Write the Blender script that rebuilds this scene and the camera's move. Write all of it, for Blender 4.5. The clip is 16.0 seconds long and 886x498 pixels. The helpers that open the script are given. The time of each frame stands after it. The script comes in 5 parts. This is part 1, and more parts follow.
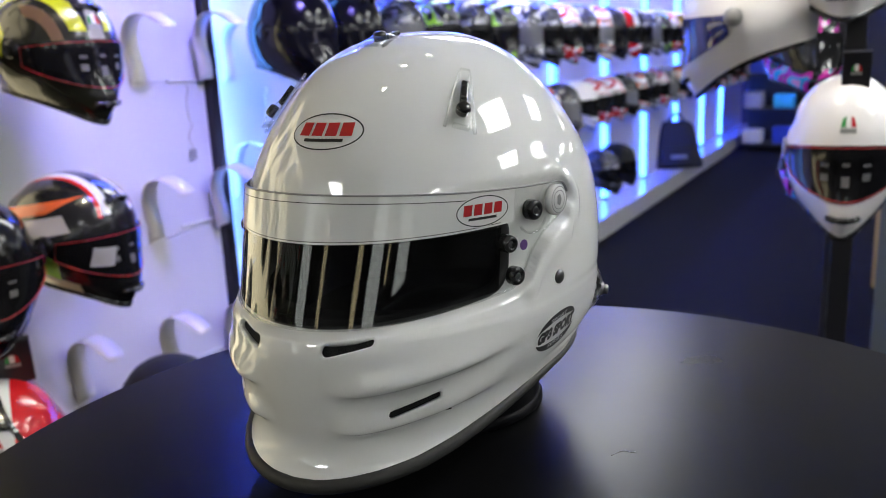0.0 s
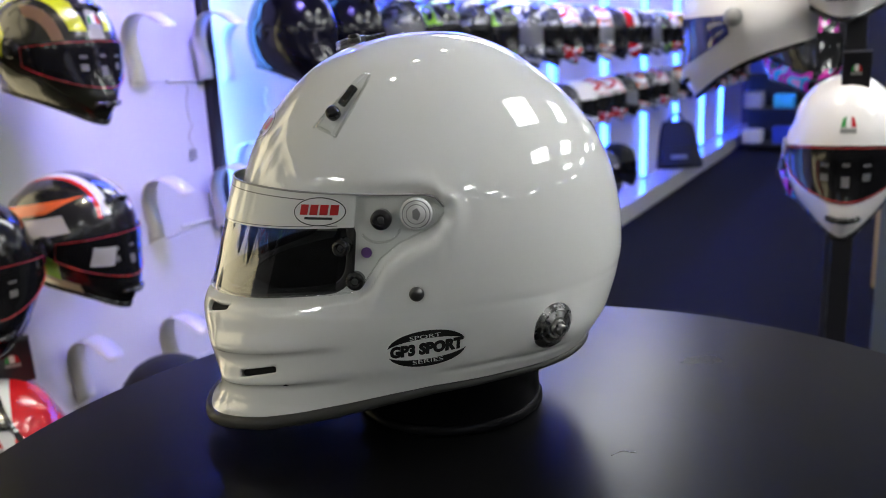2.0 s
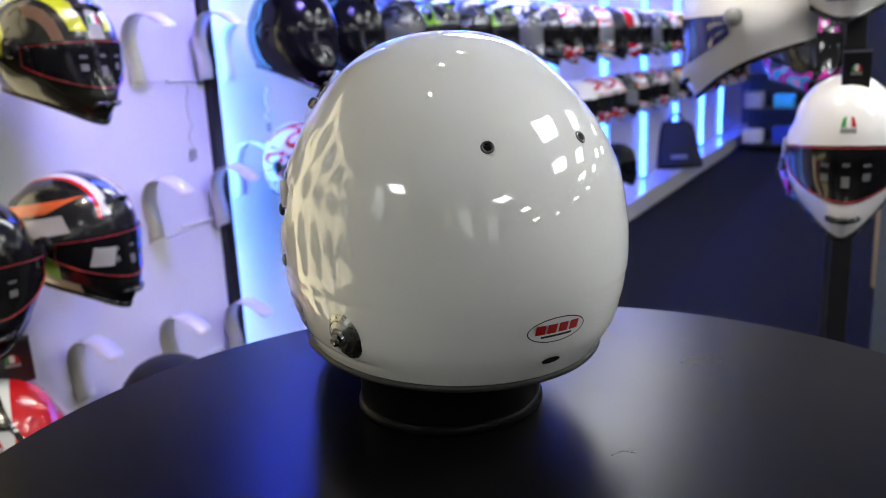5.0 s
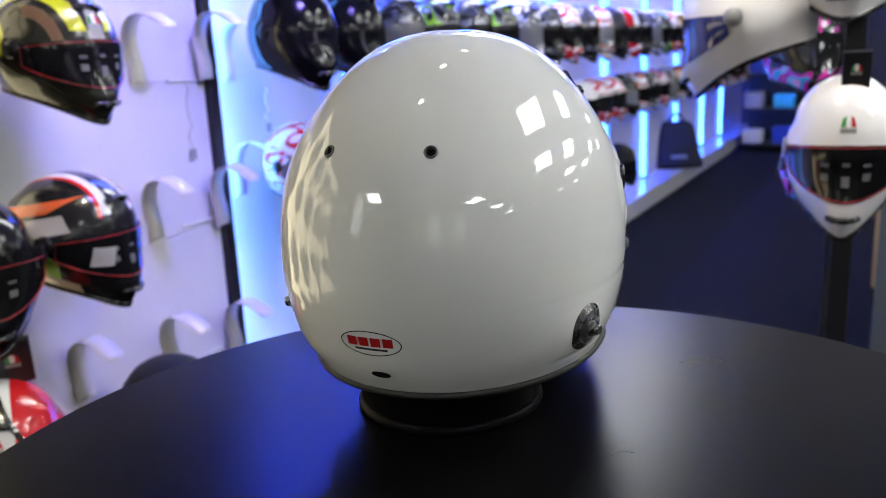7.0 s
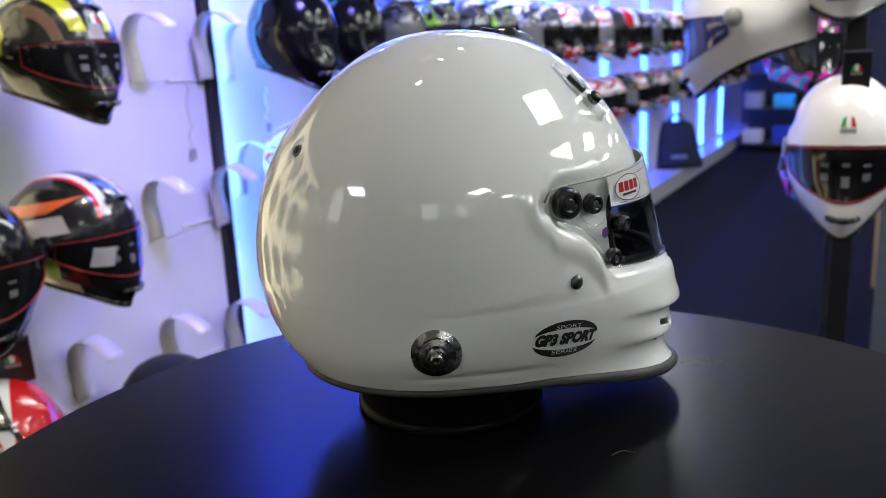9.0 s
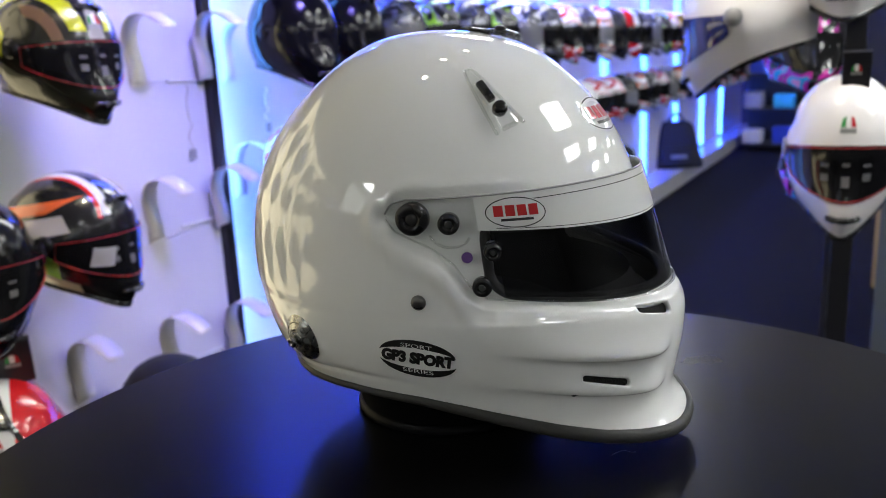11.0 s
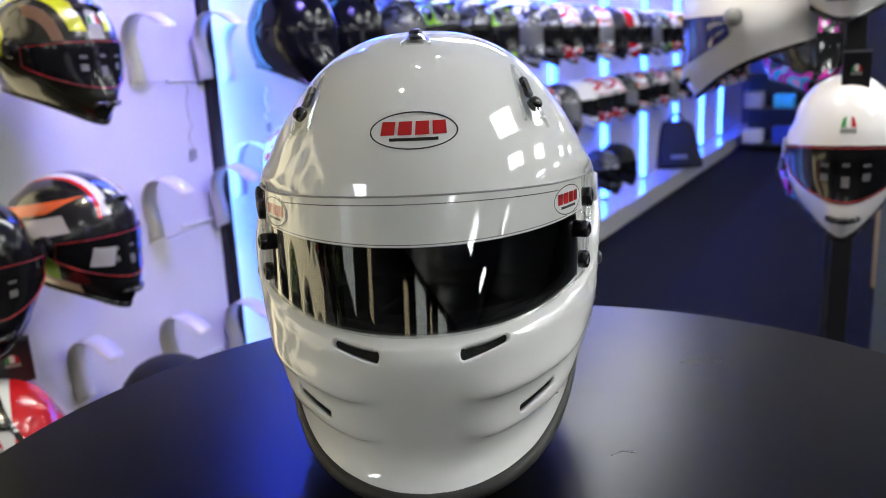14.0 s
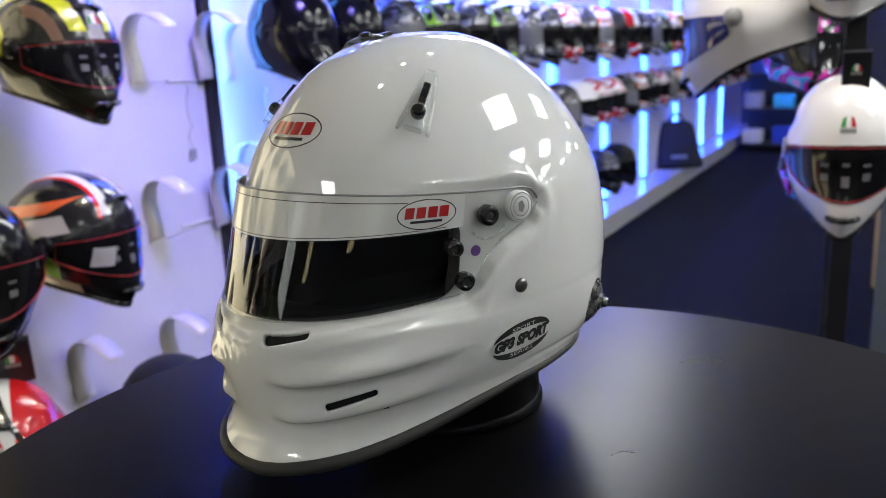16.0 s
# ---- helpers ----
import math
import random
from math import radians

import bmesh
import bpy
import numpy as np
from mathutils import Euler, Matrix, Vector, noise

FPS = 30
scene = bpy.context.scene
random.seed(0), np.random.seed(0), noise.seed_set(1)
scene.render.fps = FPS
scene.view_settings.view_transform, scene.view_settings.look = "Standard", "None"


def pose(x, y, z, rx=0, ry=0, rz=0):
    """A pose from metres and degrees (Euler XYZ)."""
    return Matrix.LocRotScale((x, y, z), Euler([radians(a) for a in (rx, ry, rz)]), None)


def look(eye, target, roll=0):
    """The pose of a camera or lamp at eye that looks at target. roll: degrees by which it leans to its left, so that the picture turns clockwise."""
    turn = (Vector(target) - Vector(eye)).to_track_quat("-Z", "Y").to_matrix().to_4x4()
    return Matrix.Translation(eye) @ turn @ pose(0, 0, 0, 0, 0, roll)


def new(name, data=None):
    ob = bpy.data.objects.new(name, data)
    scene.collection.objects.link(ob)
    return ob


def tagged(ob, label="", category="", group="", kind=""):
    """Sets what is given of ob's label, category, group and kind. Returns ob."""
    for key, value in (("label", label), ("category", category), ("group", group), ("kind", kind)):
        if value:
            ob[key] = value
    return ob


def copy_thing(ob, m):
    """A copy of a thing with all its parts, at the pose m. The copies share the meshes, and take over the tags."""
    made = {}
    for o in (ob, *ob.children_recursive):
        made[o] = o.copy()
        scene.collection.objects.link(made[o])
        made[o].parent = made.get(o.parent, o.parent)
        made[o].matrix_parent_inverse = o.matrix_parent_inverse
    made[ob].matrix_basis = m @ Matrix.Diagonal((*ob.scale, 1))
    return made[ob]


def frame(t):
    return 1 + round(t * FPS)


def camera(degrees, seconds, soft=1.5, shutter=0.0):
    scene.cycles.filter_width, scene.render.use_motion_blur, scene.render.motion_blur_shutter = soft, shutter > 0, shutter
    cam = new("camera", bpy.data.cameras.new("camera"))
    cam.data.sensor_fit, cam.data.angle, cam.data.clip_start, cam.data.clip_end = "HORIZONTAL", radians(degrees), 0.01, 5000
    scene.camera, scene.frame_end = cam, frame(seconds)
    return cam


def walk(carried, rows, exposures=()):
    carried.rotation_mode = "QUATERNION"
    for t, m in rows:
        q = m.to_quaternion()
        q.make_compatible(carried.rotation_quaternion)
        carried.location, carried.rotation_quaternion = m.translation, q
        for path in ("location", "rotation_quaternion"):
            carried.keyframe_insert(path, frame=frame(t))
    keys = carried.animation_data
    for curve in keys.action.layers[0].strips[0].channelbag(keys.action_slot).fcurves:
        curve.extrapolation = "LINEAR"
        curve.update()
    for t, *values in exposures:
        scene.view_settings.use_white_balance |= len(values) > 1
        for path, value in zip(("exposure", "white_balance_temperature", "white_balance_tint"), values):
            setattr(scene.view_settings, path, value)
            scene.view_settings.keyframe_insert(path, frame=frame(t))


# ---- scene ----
# ---- camera: stands still on a tripod, a little above the helmet ----
EYE, AIM = (0.3130, -0.5480, 1.2800), (-0.1700, 0.2960, 1.0440)
cam = camera(57.35, 16.0, soft=0.8)
cam.data.dof.use_dof = True
cam.data.dof.focus_distance = 0.54
cam.data.dof.aperture_fstop = 8.5
walk(cam, [(0.0, look(EYE, AIM, -2.78)), (16.0, look(EYE, AIM, -2.78))])
scene.view_settings.exposure = 0.0

# ---- plan (metres) ----
AXIS = Vector((0.0, 0.0, 1.1224))        # the helmet's axis of turning
TABLE_TOP = 1.0
NEAR_WALL, FAR_WALL = -1.50, -1.62       # faces of the display walls
ROOM_X, ROOM_Y0, ROOM_Y1, CEIL = 9.5, -4.4, 11.3, 2.75
SEAMS = (2.15, 3.22, 4.29, 5.31, 6.36, 7.47, 8.65, 9.71)

# ---- world ----
world = bpy.data.worlds.new("world")
scene.world = world
world.use_nodes = True
world.node_tree.nodes["Background"].inputs[0].default_value = (0.5, 0.55, 0.6, 1)
world.node_tree.nodes["Background"].inputs[1].default_value = 0.3
PANEL_GLOW, LED_GLOW, WASH_GLOW, SPOT_GLOW, WINDOW_GLOW, BACKLIT_GLOW = 21.5, 30.0, 200.0, 60.0, 4.0, 2.4


# ---- materials ----
def mat(name, colour=(0.5, 0.5, 0.5), rough=0.5, metal=0.0, coat=0.0, spec=0.5, vary=0.0, scale=30.0, bump=0.0, bump_scale=200.0,
        rough_vary=0.0):
    m = bpy.data.materials.new(name)
    m.use_nodes = True
    nt = m.node_tree
    b = nt.nodes["Principled BSDF"]
    b.inputs["Base Color"].default_value = (*colour, 1)
    b.inputs["Roughness"].default_value = rough
    b.inputs["Metallic"].default_value = metal
    b.inputs["Coat Weight"].default_value = coat
    b.inputs["Coat Roughness"].default_value = 0.03
    b.inputs["Specular IOR Level"].default_value = spec
    tc = nt.nodes.new("ShaderNodeTexCoord")
    if vary or rough_vary:
        n = nt.nodes.new("ShaderNodeTexNoise")
        n.inputs["Scale"].default_value = scale
        n.inputs["Detail"].default_value = 6
        nt.links.new(tc.outputs["Object"], n.inputs["Vector"])
        if vary:
            mx = nt.nodes.new("ShaderNodeMix")
            mx.data_type = "RGBA"
            mx.inputs[6].default_value = (*[c * (1 - vary) for c in colour], 1)
            mx.inputs[7].default_value = (*[min(1, c * (1 + vary)) for c in colour], 1)
            nt.links.new(n.outputs["Fac"], mx.inputs[0])
            nt.links.new(mx.outputs[2], b.inputs["Base Color"])
        if rough_vary:
            mr = nt.nodes.new("ShaderNodeMapRange")
            mr.inputs[1].default_value, mr.inputs[2].default_value = 0.3, 0.7
            mr.inputs[3].default_value, mr.inputs[4].default_value = max(0, rough - rough_vary), rough + rough_vary
            nt.links.new(n.outputs["Fac"], mr.inputs[0])
            nt.links.new(mr.outputs[0], b.inputs["Roughness"])
    if bump:
        n2 = nt.nodes.new("ShaderNodeTexNoise")
        n2.inputs["Scale"].default_value = bump_scale
        n2.inputs["Detail"].default_value = 4
        nt.links.new(tc.outputs["Object"], n2.inputs["Vector"])
        bp = nt.nodes.new("ShaderNodeBump")
        bp.inputs["Strength"].default_value = bump
        bp.inputs["Distance"].default_value = 0.002
        nt.links.new(n2.outputs["Fac"], bp.inputs["Height"])
        nt.links.new(bp.outputs[0], b.inputs["Normal"])
    return m


def glow(name, colour, strength):
    m = bpy.data.materials.new(name)
    m.use_nodes = True
    nt = m.node_tree
    nt.nodes.remove(nt.nodes["Principled BSDF"])
    e = nt.nodes.new("ShaderNodeEmission")
    e.inputs[0].default_value, e.inputs[1].default_value = (*colour, 1), strength
    nt.links.new(e.outputs[0], nt.nodes["Material Output"].inputs[0])
    return m


def pane(name, tint=(1, 1, 1), ior=0.06, rough=0.0):
    """A thin clear sheet: see-through, with gloss by the angle."""
    m = bpy.data.materials.new(name)
    m.use_nodes = True
    nt = m.node_tree
    nt.nodes.remove(nt.nodes["Principled BSDF"])
    tr, gl = nt.nodes.new("ShaderNodeBsdfTransparent"), nt.nodes.new("ShaderNodeBsdfGlossy")
    lw, mx = nt.nodes.new("ShaderNodeLayerWeight"), nt.nodes.new("ShaderNodeMixShader")
    pw, mr = nt.nodes.new("ShaderNodeMath"), nt.nodes.new("ShaderNodeMapRange")
    tr.inputs[0].default_value = (*tint, 1)
    gl.inputs["Roughness"].default_value = rough
    lw.inputs[0].default_value = 0.5
    pw.operation, pw.inputs[1].default_value = "POWER", 4.0
    mr.inputs[3].default_value, mr.inputs[4].default_value = ior, 0.95
    nt.links.new(lw.outputs["Facing"], pw.inputs[0])
    nt.links.new(pw.outputs[0], mr.inputs[0])
    nt.links.new(mr.outputs[0], mx.inputs[0])
    nt.links.new(tr.outputs[0], mx.inputs[1])
    nt.links.new(gl.outputs[0], mx.inputs[2])
    nt.links.new(mx.outputs[0], nt.nodes["Material Output"].inputs[0])
    return m


def graphic(name, cols, scale=9.0, seed=0.0, stretch=(1, 1, 2.2), rough=0.25, rise=0.0):
    """Glossy helmet paint with sharp-edged coloured flashes."""
    m = mat(name, cols[0], rough, coat=0.5, spec=0.35)
    nt = m.node_tree
    tc = nt.nodes.new("ShaderNodeTexCoord")
    mp = nt.nodes.new("ShaderNodeMapping")
    mp.inputs["Location"].default_value = (seed, seed * 0.7, seed * 1.3)
    mp.inputs["Rotation"].default_value = (0.3 * seed, 0.5, 0.2)
    mp.inputs["Scale"].default_value = stretch
    n = nt.nodes.new("ShaderNodeTexNoise")
    n.inputs["Scale"].default_value, n.inputs["Detail"].default_value, n.inputs["Distortion"].default_value = scale, 1.0, 0.8
    r = nt.nodes.new("ShaderNodeValToRGB")
    r.color_ramp.interpolation = "CONSTANT"
    el = r.color_ramp.elements
    stops = [0.0, 0.45, 0.53, 0.6, 0.68][:len(cols)]
    while len(el) < len(cols):
        el.new(0.5)
    for e, p, c in zip(el, stops, cols):
        e.position, e.color = p, (*c, 1)
    nt.links.new(tc.outputs["Object"], mp.inputs["Vector"])
    nt.links.new(mp.outputs[0], n.inputs["Vector"])
    sp, ma = nt.nodes.new("ShaderNodeSeparateXYZ"), nt.nodes.new("ShaderNodeMath")
    nt.links.new(tc.outputs["Object"], sp.inputs[0])
    ma.operation, ma.inputs[1].default_value = "MULTIPLY_ADD", rise
    nt.links.new(sp.outputs["Z"], ma.inputs[0])
    nt.links.new(n.outputs["Fac"], ma.inputs[2])
    nt.links.new(ma.outputs[0], r.inputs[0])
    nt.links.new(r.outputs[0], nt.nodes["Principled BSDF"].inputs["Base Color"])
    return m


def banded(name, base, bands, rough=0.25):
    """Glossy paint with sharp bands; each band is (colour, direction over (x, |y|, z), least, most, second direction, least)."""
    m = mat(name, base, rough, coat=0.6, spec=0.35)
    nt = m.node_tree
    tc, sp, ab, cb = (nt.nodes.new(k) for k in ("ShaderNodeTexCoord", "ShaderNodeSeparateXYZ", "ShaderNodeMath", "ShaderNodeCombineXYZ"))
    ab.operation = "ABSOLUTE"
    nt.links.new(tc.outputs["Object"], sp.inputs[0])
    nt.links.new(sp.outputs["Y"], ab.inputs[0])
    for k, o in (("X", sp.outputs["X"]), ("Y", ab.outputs[0]), ("Z", sp.outputs["Z"])):
        nt.links.new(o, cb.inputs[k])

    def along(d):
        v = nt.nodes.new("ShaderNodeVectorMath")
        v.operation, v.inputs[1].default_value = "DOT_PRODUCT", d
        nt.links.new(cb.outputs[0], v.inputs[0])
        return v.outputs["Value"]

    def test(value, op, limit):
        q = nt.nodes.new("ShaderNodeMath")
        q.operation, q.inputs[1].default_value = op, limit
        nt.links.new(value, q.inputs[0])
        return q.outputs[0]

    last = None
    for colour, d, least, most, d2, least2 in bands:
        v = along(d)
        f = test(v, "GREATER_THAN", least)
        for g in (test(v, "LESS_THAN", most), test(along(d2), "GREATER_THAN", least2)):
            q = nt.nodes.new("ShaderNodeMath")
            q.operation = "MULTIPLY"
            nt.links.new(f, q.inputs[0])
            nt.links.new(g, q.inputs[1])
            f = q.outputs[0]
        mx = nt.nodes.new("ShaderNodeMix")
        mx.data_type = "RGBA"
        mx.inputs[6].default_value, mx.inputs[7].default_value = (*base, 1), (*colour, 1)
        if last is not None:
            nt.links.new(last, mx.inputs[6])
        nt.links.new(f, mx.inputs[0])
        last = mx.outputs[2]
    nt.links.new(last, nt.nodes["Principled BSDF"].inputs["Base Color"])
    return m


SHELL_WHITE = mat("white_gloss_paint", (0.83, 0.835, 0.815), 0.60, coat=1.0, spec=0.1, bump=0.004, bump_scale=60, vary=0.012, scale=14)
SHELL_WHITE.node_tree.nodes["Principled BSDF"].inputs["Coat IOR"].default_value = 1.68
SHELL_WHITE.node_tree.nodes["Principled BSDF"].inputs["Coat Roughness"].default_value = 0.008
RUBBER = mat("grey_rubber", (0.030, 0.030, 0.028), 0.62, vary=0.2, scale=80, bump=0.1)
BLACK_PLASTIC = mat("black_plastic", (0.012, 0.012, 0.013), 0.25, rough_vary=0.08, scale=60)
BLACK_FOAM = mat("black_lining", (0.004, 0.004, 0.0045), 0.9, bump=0.5, bump_scale=900)
GASKET = mat("black_gasket", (0.006, 0.006, 0.006), 0.45)
STEEL = mat("turned_steel", (0.36, 0.36, 0.35), 0.27, metal=1.0, rough_vary=0.07, scale=140)
DARK_STEEL = mat("dark_steel", (0.16, 0.16, 0.16), 0.3, metal=1.0, rough_vary=0.05, scale=90)
INK_RED = mat("red_print", (0.50, 0.012, 0.015), 0.3, coat=0.6)
INK_BLACK = mat("black_print", (0.010, 0.010, 0.010), 0.35, coat=0.4)
INK_WHITE = mat("white_print", (0.80, 0.80, 0.79), 0.3, coat=0.6)
INK_GREY = mat("grey_print", (0.30, 0.30, 0.30), 0.4)
STICKER = mat("dim_grey_print", (0.13, 0.13, 0.135), 0.5)
STRIP_WHITE = mat("white_visor_film", (0.78, 0.79, 0.77), 0.3, coat=1.0)
VISOR = pane("clear_visor", (0.92, 0.93, 0.92), 0.09)
TINT = pane("dim_sheet", (0.26, 0.26, 0.27), 0.0)
CLEAR = pane("clear_plastic", (0.96, 0.97, 0.96), 0.11, 0.03)
TABLE_BLACK = mat("black_table_laminate", (0.004, 0.004, 0.0045), 0.29, spec=0.125, rough_vary=0.02, scale=7, vary=0.15)
TABLE_EDGE = mat("table_edge_band", (0.10, 0.09, 0.08), 0.45, vary=0.1)
STAND_BLACK = mat("black_gloss_plastic", (0.003, 0.003, 0.004), 0.40, spec=0.07, rough_vary=0.06, scale=70)
CARPET = mat("dark_carpet", (0.005, 0.005, 0.0078), 0.95, vary=0.35, scale=120, bump=0.8, bump_scale=700, spec=0.1)
WALL_WHITE = mat("white_wall_panel", (0.67, 0.67, 0.69), 0.42, vary=0.04, scale=3, bump=0.03, bump_scale=40)
CEILING_GREY = mat("ceiling_tile", (0.68, 0.68, 0.66), 0.9, vary=0.08, scale=60, bump=0.3, bump_scale=160)
WALL_DARK = mat("dark_painted_wall", (0.06, 0.06, 0.065), 0.7, vary=0.2, scale=5, bump=0.1, bump_scale=60)
POST_BLACK = mat("black_metal_post", (0.012, 0.012, 0.016), 0.4, rough_vary=0.1)
PLINTH_WHITE = mat("white_gloss_plinth", (0.70, 0.70, 0.72), 0.18, coat=0.5, vary=0.05, scale=6)
HOOK_STEEL = mat("satin_steel_ribbon", (0.72, 0.69, 0.64), 0.42, metal=0.2, rough_vary=0.06, scale=25)
SMOKE = mat("smoked_visor", (0.006, 0.006, 0.007), 0.14, spec=0.4, coat=0.35)
FOIL = mat("violet_foil", (0.30, 0.16, 0.50), 0.25, metal=0.6, vary=0.6, scale=260)
LED_BLUE = glow("blue_led", (0.030, 0.11, 1.0), LED_GLOW * 0.7)
LED_EDGE = glow("blue_edge_led", (0.10, 0.31, 1.0), LED_GLOW * 1.0)
WASH_BLUE = glow("blue_wall_wash", (0.03, 0.06, 1.0), WASH_GLOW)
BACKLIT = glow("warm_backlit_panel", (1.0, 0.87, 0.56), BACKLIT_GLOW)
PANEL_LIGHT = glow("light_panel", (0.98, 1.0, 0.98), PANEL_GLOW)
SPOT_LIGHT = glow("spot_bulb", (1.0, 0.93, 0.78), SPOT_GLOW)
WARM_WINDOW = glow("warm_shop_window", (1.0, 0.85, 0.5), WINDOW_GLOW * 0.5)
DAYLIGHT = glow("shop_window_daylight", (0.95, 1.0, 0.94), WINDOW_GLOW * 0.5)


# ---- mesh helpers ----
def smooth(me, on=True):
    me.polygons.foreach_set("use_smooth", [on] * len(me.polygons))


def part(name, bm, material, parent=None, label="", soft=False):
    """Links a bmesh as one mesh object, under a thing where one is given."""
    me = bpy.data.meshes.new(name)
    bm.to_mesh(me)
    bm.free()
    me.materials.append(material)
    smooth(me, soft)
    ob = new(name, me)
    ob.parent = parent
    return tagged(ob, label)


def part_data(name, verts, faces, material, parent=None, label="", soft=True):
    me = bpy.data.meshes.new(name)
    me.from_pydata([tuple(v) for v in verts], [], [tuple(f) for f in faces])
    me.materials.append(material)
    smooth(me, soft)
    ob = new(name, me)
    ob.parent = parent
    return tagged(ob, label)


def thing(name, m, label, category, group="", kind=""):
    ob = new(name)
    ob.empty_display_size = 0.05
    ob.matrix_basis = m
    return tagged(ob, label, category, group, kind)


def box(x0, y0, z0, x1, y1, z1, bevel=0.0, seg=2):
    bm = bmesh.new()
    bmesh.ops.create_cube(bm, size=1)
    for v in bm.verts:
        v.co = Vector(((x0 + x1) / 2 + v.co.x * (x1 - x0), (y0 + y1) / 2 + v.co.y * (y1 - y0), (z0 + z1) / 2 + v.co.z * (z1 - z0)))
    if bevel:
        bmesh.ops.bevel(bm, geom=bm.edges[:], offset=bevel, segments=seg, profile=0.7, affect="EDGES")
    return bm


def lathe(profile, n=48, m=None):
    """A turned form: profile of (radius, height) from bottom to top about z, then moved by m."""
    bm = bmesh.new()
    rings = []
    for r, z in profile:
        if r < 1e-6:
            rings.append([bm.verts.new((0, 0, z))])
        else:
            rings.append([bm.verts.new((r * math.cos(2 * math.pi * i / n), r * math.sin(2 * math.pi * i / n), z)) for i in range(n)])
    for a, b in zip(rings, rings[1:]):
        for i in range(n):
            j = (i + 1) % n
            if len(a) == 1 and len(b) == 1:
                continue
            if len(a) == 1:
                bm.faces.new((a[0], b[j], b[i]))
            elif len(b) == 1:
                bm.faces.new((a[i], a[j], b[0]))
            else:
                bm.faces.new((a[i], a[j], b[j], b[i]))
    bmesh.ops.recalc_face_normals(bm, faces=bm.faces)
    if m is not None:
        bm.transform(m)
    return bm


def sweep(points, radii, n=10, closed=False, up=(0, 0, 1), sizes=None):
    """A tube through points; radii (a, b): half width along the side and along up."""
    pts = [Vector(p) for p in points]
    bm, rings, k = bmesh.new(), [], len(points)
    for i, p in enumerate(pts):
        q0, q1 = pts[(i - 1) % k if closed else max(i - 1, 0)], pts[(i + 1) % k if closed else min(i + 1, k - 1)]
        d = (q1 - q0).normalized()
        s = d.cross(Vector(up))
        s = s.normalized() if s.length > 1e-4 else d.orthogonal().normalized()
        u = s.cross(d)
        g = sizes[i] if sizes is not None else 1.0
        rings.append([bm.verts.new(p + s * g * radii[0] * math.cos(2 * math.pi * j / n) + u * g * radii[1] * math.sin(2 * math.pi * j / n)) for j in range(n)])
    for a, b in zip(rings, rings[1:] + ([rings[0]] if closed else [])):
        for j in range(n):
            bm.faces.new((a[j], a[(j + 1) % n], b[(j + 1) % n], b[j]))
    if not closed:
        bm.faces.new(rings[0][::-1])
        bm.faces.new(rings[-1])
    bmesh.ops.recalc_face_normals(bm, faces=bm.faces)
    return bm


def step(a, b, x):
    t = np.clip((np.asarray(x, float) - a) / (b - a), 0, 1)
    return t * t * (3 - 2 * t)


